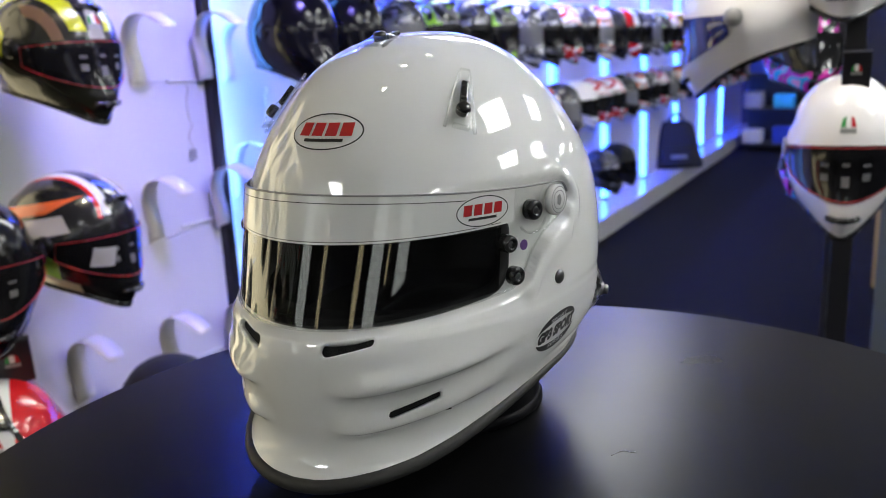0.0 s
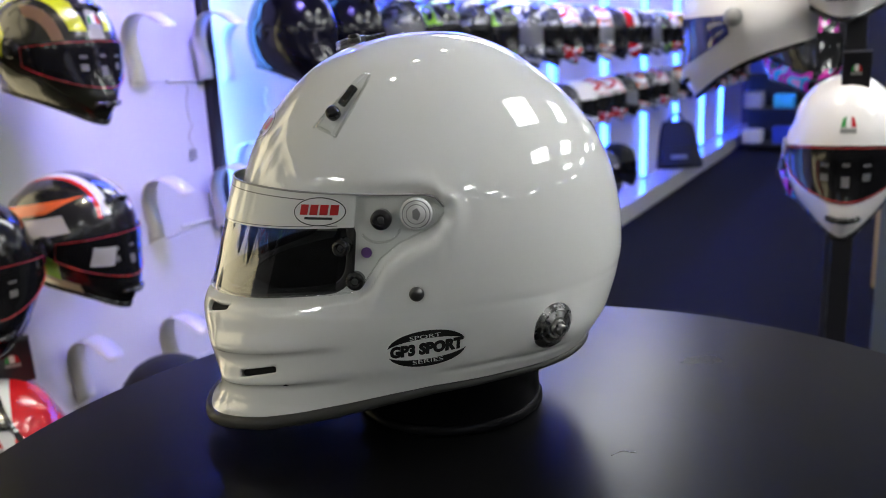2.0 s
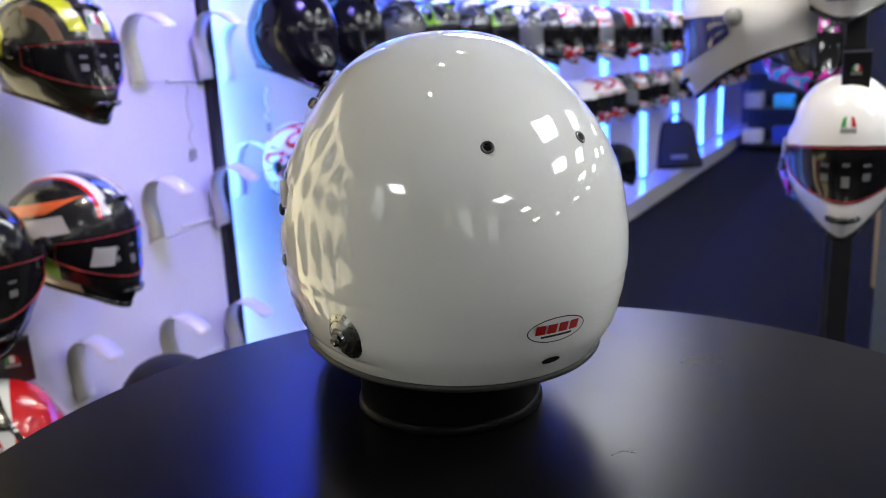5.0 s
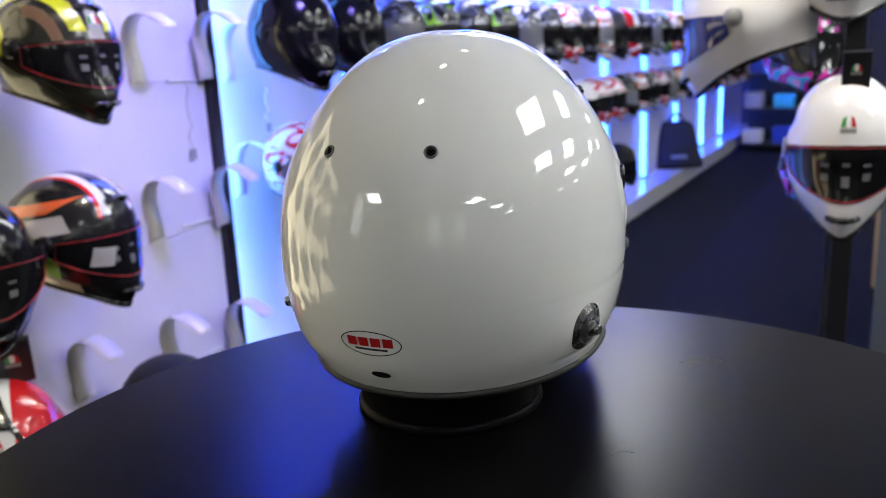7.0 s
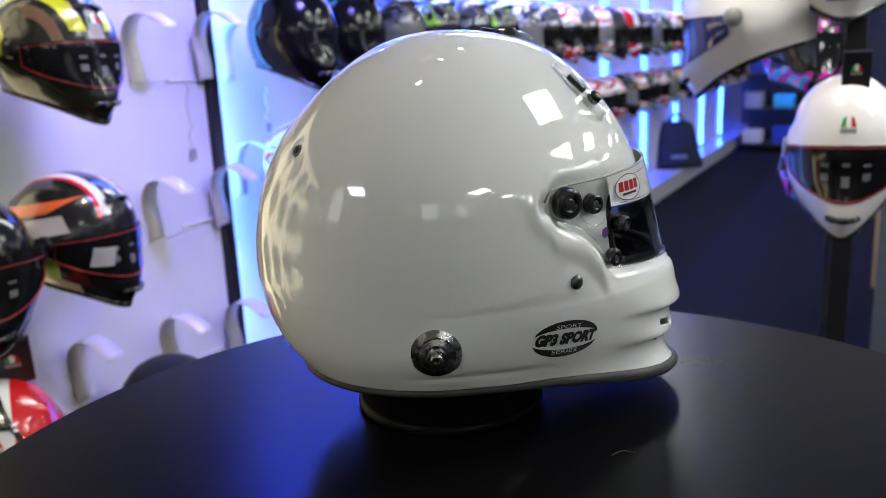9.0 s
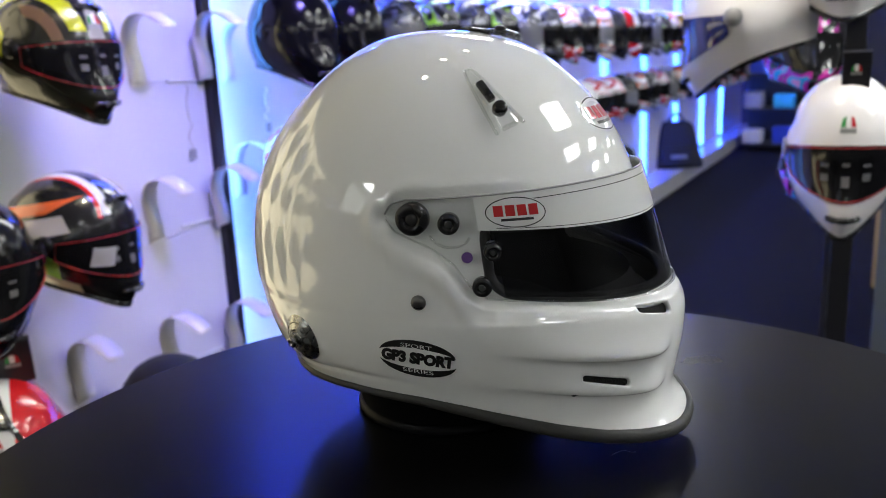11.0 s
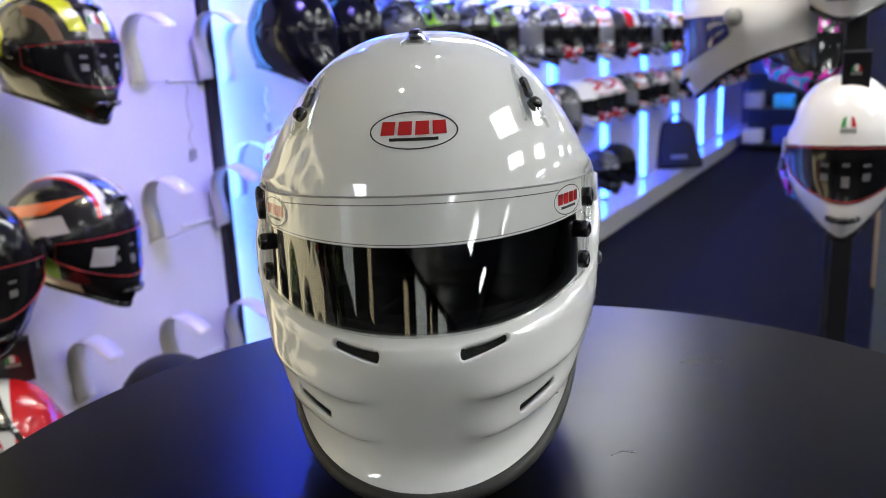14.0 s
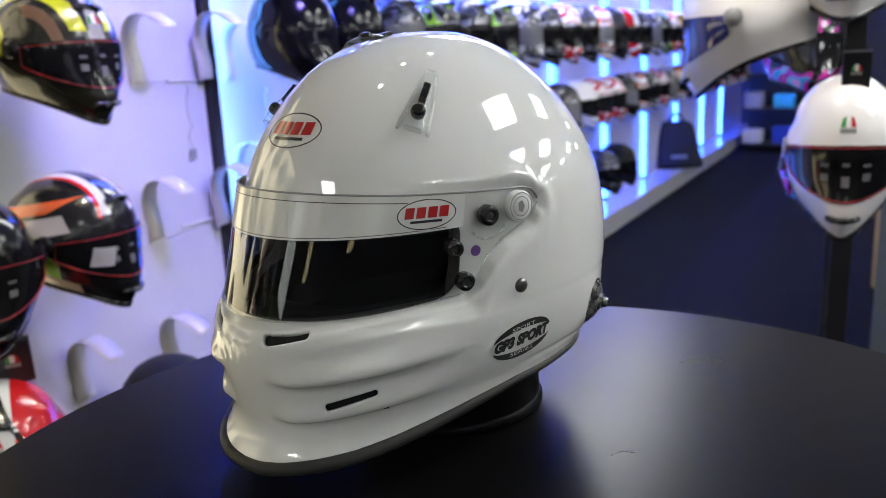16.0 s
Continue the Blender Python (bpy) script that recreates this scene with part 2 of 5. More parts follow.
# ---- a helmet's outer form: level sections with a front, a back and a width ----
class Form:
    def __init__(self, rows, rim, xc=0.004, relief=None):
        self.rows, self.rim, self.xc, self.relief = np.array(rows, float), rim, xc, relief
        s = np.linspace(0, len(rows) - 1, 1200)
        self.s, self.z = s, self.table(s)[:, 0]

    def table(self, s):
        """Smooth values between the rows."""
        R, n = self.rows, len(self.rows)
        s = np.clip(np.asarray(s, float), 0, n - 1 - 1e-9)
        i = s.astype(int)
        t = (s - i)[..., None]
        p0, p1, p2, p3 = R[np.maximum(i - 1, 0)], R[i], R[i + 1], R[np.minimum(i + 2, n - 1)]
        return 0.5 * (2 * p1 + (p2 - p0) * t + (2 * p0 - 5 * p1 + 4 * p2 - p3) * t ** 2 + (3 * p1 - p0 - 3 * p2 + p3) * t ** 3)

    def level(self, z):
        return np.interp(-np.asarray(z, float), -self.z, self.s)

    def at(self, th, s, out=0.0):
        """Points at the angle th (0 is the front) and the level s."""
        th, s = np.broadcast_arrays(np.asarray(th, float), np.asarray(s, float))
        v = self.table(s)
        c, sn = np.cos(th), np.sin(th)
        if v.shape[-1] > 4:
            n = np.where(c > 0, v[..., 4], 2.0)
            r = (np.abs(c) ** n + np.abs(sn) ** n) ** (-1 / n)
            c, sn = c * r, sn * r
        x = self.xc + np.where(c > 0, v[..., 1] - self.xc, self.xc - v[..., 2]) * c
        y = v[..., 3] * sn
        z = v[..., 0]
        if self.relief is not None or out:
            d = self.relief(th, x, y, z) if self.relief is not None else 0.0
            a = np.maximum(np.where(c > 0, v[..., 1] - self.xc, self.xc - v[..., 2]), 0.02)
            nx, ny = c / a, sn / np.maximum(v[..., 3], 0.02)
            e = 1e-3
            w = self.table(s + e)
            dz = np.minimum(w[..., 0] - z, -1e-6)
            dr = (w[..., 3] - v[..., 3])
            nz = np.clip(dr / -dz, -0.2, 8) * 1.0
            ln = np.hypot(nx, ny)
            nx, ny = nx / ln, ny / ln
            l2 = np.sqrt(1 + nz ** 2)
            d = d + out
            x, y, z = x + d * nx / l2, y + d * ny / l2, z + d * nz / l2
        return np.stack([x, y, z], -1)

    def point(self, th, z, out=0.0):
        return self.at(th, self.level(z), out)

    def frame_at(self, th, z, out=0.0):
        """A pose on the surface: z outwards, x along the girth, y up."""
        p = Vector(self.point(th, z, out).tolist())
        a = Vector((self.point(th + 0.01, z, out) - self.point(th - 0.01, z, out)).tolist()).normalized()
        b = Vector((self.point(th, z + 0.002, out) - self.point(th, z - 0.002, out)).tolist()).normalized()
        n = a.cross(b).normalized()
        b = n.cross(a)
        m = Matrix((a, b, n)).transposed().to_4x4()
        m.translation = p
        return m

    def angle_of(self, lat, z, back=False):
        w = float(self.table(self.level(z))[3])
        a = math.asin(max(-1, min(1, lat / w)))
        return math.pi - a if back else a

    def shell(self, cols, rows, cuts=()):
        """A net over the form down to its rim, with clean openings where a cut's distance is below 0."""
        th = np.linspace(-math.pi, math.pi, cols, endpoint=False)
        v = np.linspace(0, 1, rows)
        rim = self.level(self.rim(th))
        v0 = 0.02
        S = v0 + (rim[None, :] - v0) * v[:, None]
        T = np.repeat(th[None, :], rows, 0)
        idx = np.arange(rows * cols).reshape(rows, cols)
        q = np.stack([idx[:-1], idx[1:], np.roll(idx, -1, 1)[1:], np.roll(idx, -1, 1)[:-1]], -1).reshape(-1, 4)
        keep = np.ones(len(q), bool)
        Tf, Sf = T.ravel().copy(), S.ravel().copy()
        zof = lambda s: self.table(s)[..., 0]
        for cut in cuts:
            Zf = zof(Sf)
            d = cut(Tf, Zf)
            inside = d[q].mean(1) < 0
            for f in np.where(inside)[0]:
                if np.ptp(Tf[q[f]]) > 3:
                    inside[f] = False
            used_in, used_out = np.zeros(len(Tf), bool), np.zeros(len(Tf), bool)
            used_in[q[inside].ravel()] = True
            used_out[q[~inside].ravel()] = True
            edge = np.where(used_in & used_out)[0]
            t, z = Tf[edge], Zf[edge]
            for _ in range(6):
                e = 1e-5
                d = cut(t, z)
                gt, gz = (cut(t + e, z) - d) / e, (cut(t, z + e) - d) / e
                # t is an angle: weigh it as a length
                k = gt ** 2 / 0.15 ** 2 + gz ** 2 + 1e-9
                t, z = t - d * gt / 0.15 ** 2 / k, z - d * gz / k
            Tf[edge], Sf[edge] = t, self.level(z)
            keep &= ~inside
        P = self.at(Tf, Sf)
        verts = np.vstack([P, self.at(0.0, 0.0)[None]])
        faces = [tuple(f) for f in q[keep]]
        top = len(verts) - 1
        faces += [(int(idx[0, i]), int(idx[0, (i + 1) % cols]), top) for i in range(cols)]
        return verts, faces


def capsule_cut(t0, z0, t1, z1, r0, r1, scale):
    """Distance to a rounded slot between two places on a form (angles made lengths by scale)."""
    ax, az, bx, bz = t0 * scale, z0, t1 * scale, z1
    def cut(t, z):
        px, pz = t * scale - ax, z - az
        dx, dz = bx - ax, bz - az
        h = np.clip((px * dx + pz * dz) / (dx * dx + dz * dz + 1e-12), 0, 1)
        return np.hypot(px - dx * h, pz - dz * h) - (r0 + (r1 - r0) * h)
    return cut


# ---- the racing helmet ----
RACE_ROWS = [
    (0.1738, 0.004, 0.004, 0.0, 2), (0.1725, 0.026, -0.016, 0.021, 2), (0.1690, 0.047, -0.032, 0.038, 2), (0.1610, 0.072, -0.052, 0.057, 2),
    (0.1480, 0.0945, -0.073, 0.0755, 2), (0.1270, 0.1170, -0.0985, 0.0945, 2), (0.1010, 0.1370, -0.1210, 0.1115, 2), (0.0700, 0.1505, -0.1370, 0.1250, 2),
    (0.0350, 0.1590, -0.1455, 0.1300, 2), (0.0120, 0.1650, -0.1470, 0.1305, 2), (0.0000, 0.1710, -0.1465, 0.1300, 2.0), (-0.0070, 0.1810, -0.1452, 0.1288, 2.02),
    (-0.0130, 0.1860, -0.1440, 0.1282, 2.04), (-0.0240, 0.1890, -0.1412, 0.1262, 2.04), (-0.0450, 0.1880, -0.1335, 0.1208, 2.03), (-0.0650, 0.1845, -0.1195, 0.1115, 2.05),
    (-0.0800, 0.1822, -0.1060, 0.1060, 2.2), (-0.0910, 0.1850, -0.102, 0.1030, 2.35), (-0.1010, 0.1920, -0.094, 0.1010, 2.45), (-0.1100, 0.1970, -0.090, 0.1000, 2.45),
    (-0.1300, 0.2010, -0.085, 0.0990, 2.45)]
SIDE = -0.0100      # the helmet sits a little off its axis


def race_rim(th):
    a = np.abs(np.degrees(np.arctan2(np.sin(th), np.cos(th))))
    return np.interp(a, np.arange(0, 181, 10), [-0.1020, -0.1012, -0.0990, -0.0961, -0.0925, -0.0868, -0.0800, -0.0735, -0.0685, -0.0664,
                                               -0.0648, -0.0648, -0.0652, -0.0658, -0.0664, -0.0668, -0.0671, -0.0672, -0.0672])


def race_relief(th, x, y, z):
    a = np.degrees(np.abs(th))
    g = step(9, 22, a) * (1 - step(42, 66, a))
    lift = step(15, 65, a)
    d = 0.0
    for z0, rise in ((-0.041, 0.012), (-0.068, 0.013)):
        dz = z - (z0 + rise * lift)
        d = d + 0.0060 * g * np.where(dz > 0, np.exp(-(dz / 0.0105) ** 2), np.exp(-(dz / 0.0040) ** 2))
    # bed for the visor: the shell lies a little under it
    lo, hi = visor_edges(th)
    vf = visor_front(z)
    e = np.hypot(x / vf, y / VISOR_W)
    over = np.maximum((e - 1) * np.hypot(x, y) + 0.0045, 0)
    mask = step(-0.007, -0.001, z - lo) * step(-0.007, -0.001, hi - z) * step(0.018, 0.026, x)
    d = d - over * mask * (np.cos(th) > 0)
    # raised lip round the side plate, with a rounded brow over the pivot
    xe = np.maximum(x, 0.026)
    f = np.arccos(np.clip(xe / 0.166, -1, 1))
    slo, shi = visor_edges(f)
    gap = np.maximum(np.maximum((slo - z) * 0.62, z - shi), 0)
    gap = np.hypot(gap, np.maximum(0.026 - x, 0))
    near_side = np.where(z > shi, 1 - step(0.042, 0.066, x), 1 - step(0.070, 0.098, x)) * step(0.03, 0.06, np.abs(y)) * step(-0.022, -0.004, z)
    d = d + np.where(z > shi, 0.0015, 0.0021) * np.exp(-((gap - 0.0085) / 0.0050) ** 2) * near_side
    # pocket in the cheek under the lower knob
    d = d - 0.0020 * np.exp(-(((x - 0.083) / 0.010) ** 2 + ((z + 0.004) / 0.007) ** 2)) * (np.abs(y) > 0.04)
    # fine crease running forward from the tether post, a finger above the rim
    zc = race_rim(th) + 0.0115
    d = d - 0.0013 * np.exp(-((z - zc) / 0.0022) ** 2) * step(-0.075, -0.055, x) * (1 - step(0.0, 0.05, x)) * (np.abs(y) > 0.05)
    # swelling round the tether post and the crease under it
    d = d + 0.0048 * np.exp(-(((x + 0.052) / 0.032) ** 2 + ((z + 0.034) / 0.021) ** 2)) * (np.abs(y) > 0.06)
    return d


RACE = Form(RACE_ROWS, race_rim, 0.004, race_relief)


def port_cut(t, z):
    k = (t / radians(60)) ** 2
    lo, hi = -0.0035 + 0.0125 * k, 0.066 - 0.008 * k
    mid, half = (lo + hi) / 2, (hi - lo) / 2
    r = 0.013
    qx, qz = np.abs(t) * 0.155 - (radians(57.0) * 0.155 - r), np.abs(z - mid) - (half - r)
    return np.hypot(np.maximum(qx, 0), np.maximum(qz, 0)) + np.minimum(np.maximum(qx, qz), 0) - r


def visor_front(z):
    return 0.1565 + (0.0755 - z) * 0.305


VISOR_W = 0.1255


def visor_point(th, z, out=0.0):
    a, b = visor_front(z) - 0.0, VISOR_W
    nx, ny = np.cos(th) / a, np.sin(th) / b
    ln = np.hypot(nx, ny)
    return np.stack([a * np.cos(th) + out * nx / ln, b * np.sin(th) + out * ny / ln, z + 0 * th], -1)


def visor_edges(th):
    """Lower and upper edge of the visor at an angle."""
    f = 0.166 * np.cos(th)
    lo = np.interp(f, [0.026, 0.031, 0.040, 0.055, 0.066, 0.074, 0.082, 0.117, 0.15, 0.166], [0.058, 0.050, 0.0455, 0.0385, 0.0285, 0.0135, 0.0060, 0.0025, -0.0025, -0.0045])
    hi = np.interp(f, [0.026, 0.031, 0.040, 0.07, 0.12, 0.166], [0.060, 0.067, 0.0695, 0.0705, 0.0725, 0.0755])
    return lo, hi


def visor_net(t0, t1, lo, hi, n, k, out):
    th = np.linspace(t0, t1, n)
    v = np.linspace(0, 1, k)
    a, b = lo(th), hi(th)
    Z = a[None] + (b - a)[None] * v[:, None]
    P = visor_point(np.repeat(th[None], k, 0), Z, out).reshape(-1, 3)
    idx = np.arange(n * k).reshape(k, n)
    F = np.stack([idx[:-1, :-1], idx[:-1, 1:], idx[1:, 1:], idx[1:, :-1]], -1).reshape(-1, 4)
    return P, F


def shifted(P):
    P = np.array(P, float)
    P[..., 1] += SIDE
    return P


def decal(name, polys, place, material, parent, label=""):
    """Thin print: polygons in the plane, each vertex laid on a surface by place(a, b)."""
    verts, faces = [], []
    for outline in polys:
        base = len(verts)
        verts += [place(a, b) for a, b in outline]
        faces.append(tuple(range(base, base + len(outline))))
    return part_data(name, shifted(np.array(verts)), faces, material, parent, label, soft=False)


def ring_polys(a, b, w, n=48):
    out = []
    for i in range(n):
        t0, t1 = 2 * math.pi * i / n, 2 * math.pi * (i + 1) / n
        out.append([(a * math.cos(t0), b * math.sin(t0)), (a * math.cos(t1), b * math.sin(t1)),
                    ((a - w) * math.cos(t1), (b - w) * math.sin(t1)), ((a - w) * math.cos(t0), (b - w) * math.sin(t0))])
    return out


def oval_polys(a, b, n=48):
    """An oval in narrow upright strips, so that it follows a curved surface."""
    out = []
    for i in range(n):
        x0, x1 = -a + 2 * a * i / n, -a + 2 * a * (i + 1) / n
        h0, h1 = b * math.sqrt(max(0, 1 - (x0 / a) ** 2)), b * math.sqrt(max(0, 1 - (x1 / a) ** 2))
        q = [(x0, -h0), (x1, -h1), (x1, h1), (x0, h0)]
        out.append(q if h0 > 1e-6 and h1 > 1e-6 else ([(x0, 0), (x1, -h1), (x1, h1)] if h1 > 1e-6 else [(x0, -h0), (x1, 0), (x0, h0)]))
    return out


def bar_polys(x0, y0, x1, y1, n=4, lean=0.0):
    return [[(x0 + (x1 - x0) * i / n + lean * y0, y0), (x0 + (x1 - x0) * (i + 1) / n + lean * y0, y0),
             (x0 + (x1 - x0) * (i + 1) / n + lean * y1, y1), (x0 + (x1 - x0) * i / n + lean * y1, y1)] for i in range(n)]


def word_polys(body, height, width=None, lean=0.0, bold=0.0):
    """Letter shapes as polygons about the origin."""
    cu = bpy.data.curves.new("word", "FONT")
    cu.body, cu.align_x, cu.align_y, cu.size = body, "CENTER", "CENTER", height * 1.4
    cu.resolution_u, cu.offset = 3, bold
    ob = bpy.data.objects.new("word", cu)
    scene.collection.objects.link(ob)
    me = ob.to_mesh()
    P = [(v.co.x, v.co.y) for v in me.vertices]
    xs = [p[0] for p in P]
    k = (width / (max(xs) - min(xs))) if width else 1.0
    c = (max(xs) + min(xs)) / 2
    out = [[((P[i][0] - c) * k + lean * P[i][1], P[i][1]) for i in f.vertices] for f in me.polygons]
    ob.to_mesh_clear()
    bpy.data.objects.remove(ob)
    bpy.data.curves.remove(cu)
    return out


def moved(polys, dx, dy, turn=0.0):
    c, s = math.cos(turn), math.sin(turn)
    return [[(c * x - s * y + dx, s * x + c * y + dy) for x, y in p] for p in polys]


def on_shell(th, z, out):
    """place() for a print centred at (th, z) on the racing helmet."""
    p0 = RACE.point(th, z)
    e = 0.01
    girth = np.linalg.norm(RACE.point(th + e, z) - p0) / e
    rise = np.linalg.norm(RACE.point(th, z + 0.002) - p0) / 0.002
    return lambda a, b: RACE.point(th + a / girth, z + b / rise, out)


def on_visor(th, z, out):
    girth = np.linalg.norm(visor_point(np.array(th + 0.01), z) - visor_point(np.array(th), z)) / 0.01
    return lambda a, b: visor_point(np.array(th + a / girth), z + b / 1.05, out)


def oval_badge(name, place, a, b, parent, film=0.0):
    """White oval badge, black outline, four red blocks over a black bar."""
    badge = decal(name, oval_polys(a, b), lambda x, y: place(x, y, 0.0003 + film), INK_WHITE, parent, "white oval badge with red blocks and black outline")
    decal("outline", ring_polys(a * 0.97, b * 0.95, a * 0.035), lambda x, y: place(x, y, 0.0006 + film), INK_BLACK, badge, "thin black oval line")
    bw, gap = a * 0.30, a * 0.075
    x = -2 * bw - 1.5 * gap
    for i in range(4):
        decal("block", bar_polys(x, -b * 0.22, x + bw, b * 0.46, 4, 0.05), lambda p, q: place(p, q, 0.0006 + film), INK_RED, badge, "red printed block")
        x += bw + gap
    decal("bar", bar_polys(-a * 0.52, -b * 0.52, a * 0.52, -b * 0.36, 10), lambda p, q: place(p, q, 0.0006 + film), INK_BLACK, badge, "thin black printed bar")


def series_badge(th, z, parent, side):
    c, sn = math.cos(side * 0.09), math.sin(side * 0.09)
    def pl(out):
        q = on_shell(th, z, out)
        return lambda x, y: q(c * x - sn * y, sn * x + c * y)
    a, b = 0.0265, 0.0130
    crescents = []
    n = 28
    for sgn in (1, -1):
        for i in range(n):
            x0, x1 = -a + 2 * a * i / n, -a + 2 * a * (i + 1) / n
            o = [b * math.sqrt(max(0, 1 - (x / a) ** 2)) * 0.98 + 0.0016 for x in (x0, x1)]
            q = [b * 0.55 * math.sqrt(max(0, 1 - (x / (a * 1.06)) ** 2)) + 0.0010 for x in (x0, x1)]
            o = [max(u, v) for u, v in zip(o, q)]
            crescents.append([(x0, sgn * q[0]), (x1, sgn * q[1]), (x1, sgn * o[1]), (x0, sgn * o[0])][::sgn])
    badge = decal("series_badge", crescents, pl(0.0005), INK_BLACK, parent, "black oval badge with lettering")
    decal("lettering", word_polys("GP3 SPORT", 0.0080, 0.050, 0.12, 0.0008), pl(0.0006), INK_BLACK, badge, "bold black letters")
    decal("lettering", moved(word_polys("SPORT", 0.0031, 0.021), 0, 0.0098), pl(0.0009), INK_WHITE, badge, "small white letters")
    decal("lettering", moved(word_polys("SERIES", 0.0031, 0.021), 0, -0.0098), pl(0.0009), INK_WHITE, badge, "small white letters")


def knob(parent, m, r, h, material=BLACK_PLASTIC, name="knob", label="round black plastic knob"):
    k = part(name, lathe([(0, -0.003), (r, -0.003), (r, h * 0.55), (r * 0.9, h * 0.85), (r * 0.62, h), (r * 0.45, h * 0.9), (r * 0.4, h * 0.62), (0, h * 0.6)], 28, m), material, parent, label, True)
    part("screw", lathe([(0, h * 0.58), (r * 0.36, h * 0.6), (r * 0.34, h * 0.78), (r * 0.2, h * 0.82), (0, h * 0.76)], 16, m), DARK_STEEL, k, "small dark screw", True)
    return k


def scoop(parent, m):
    """Clear teardrop air scoop with a black sliding pin. In its place x is across, y points up to the tip, z outwards."""
    L, W, H = 0.051, 0.0078, 0.0085
    n, k = 14, 10
    verts, faces = [], []
    for i in range(n + 1):
        t = i / n
        w = W * (1 - t) ** 0.75 + 0.0015
        h = H * (0.35 + 0.65 * math.sin(math.pi * min(1, 0.25 + 0.9 * t))) * (1 - t ** 3)
        for j in range(k + 1):
            a = math.pi * j / k
            verts.append((m @ Vector((w * math.cos(a), -0.020 + L * t, -0.0015 + h * math.sin(a) ** 0.7)))[:])
    for i in range(n):
        for j in range(k):
            a = i * (k + 1) + j
            faces.append((a, a + 1, a + k + 2, a + k + 1))
    s = part_data("air_scoop", verts, faces, CLEAR, parent, "clear plastic teardrop air scoop")
    part("flange", sweep([m @ Vector((sx * (W * (1 - t) ** 0.75 + 0.0025), -0.020 + L * t, 0.0006)) for sx, t in
                          [(-1, i / 10) for i in range(11)] + [(1, 1 - i / 10) for i in range(11)]], (0.0011, 0.0010), 6), CLEAR, s, "thin clear rim", True)
    part("pin", lathe([(0, 0.0), (0.0046, 0.0), (0.0050, 0.003), (0.0042, 0.0056), (0.003, 0.0064), (0, 0.0064)], 20, m @ pose(0, -0.006, 0.002)), BLACK_PLASTIC, s, "round black pin", True)
    b = box(-0.0024, 0.002, 0.001, 0.0024, 0.018, 0.0050, 0.0012)
    b.transform(m)
    part("slider", b, BLACK_PLASTIC, s, "black slider bar")
    b = box(-0.0058, -0.0195, 0.000, 0.0058, -0.0178, 0.0045, 0.0008)
    b.transform(m)
    part("mouth", b, CLEAR, s, "clear scoop mouth")


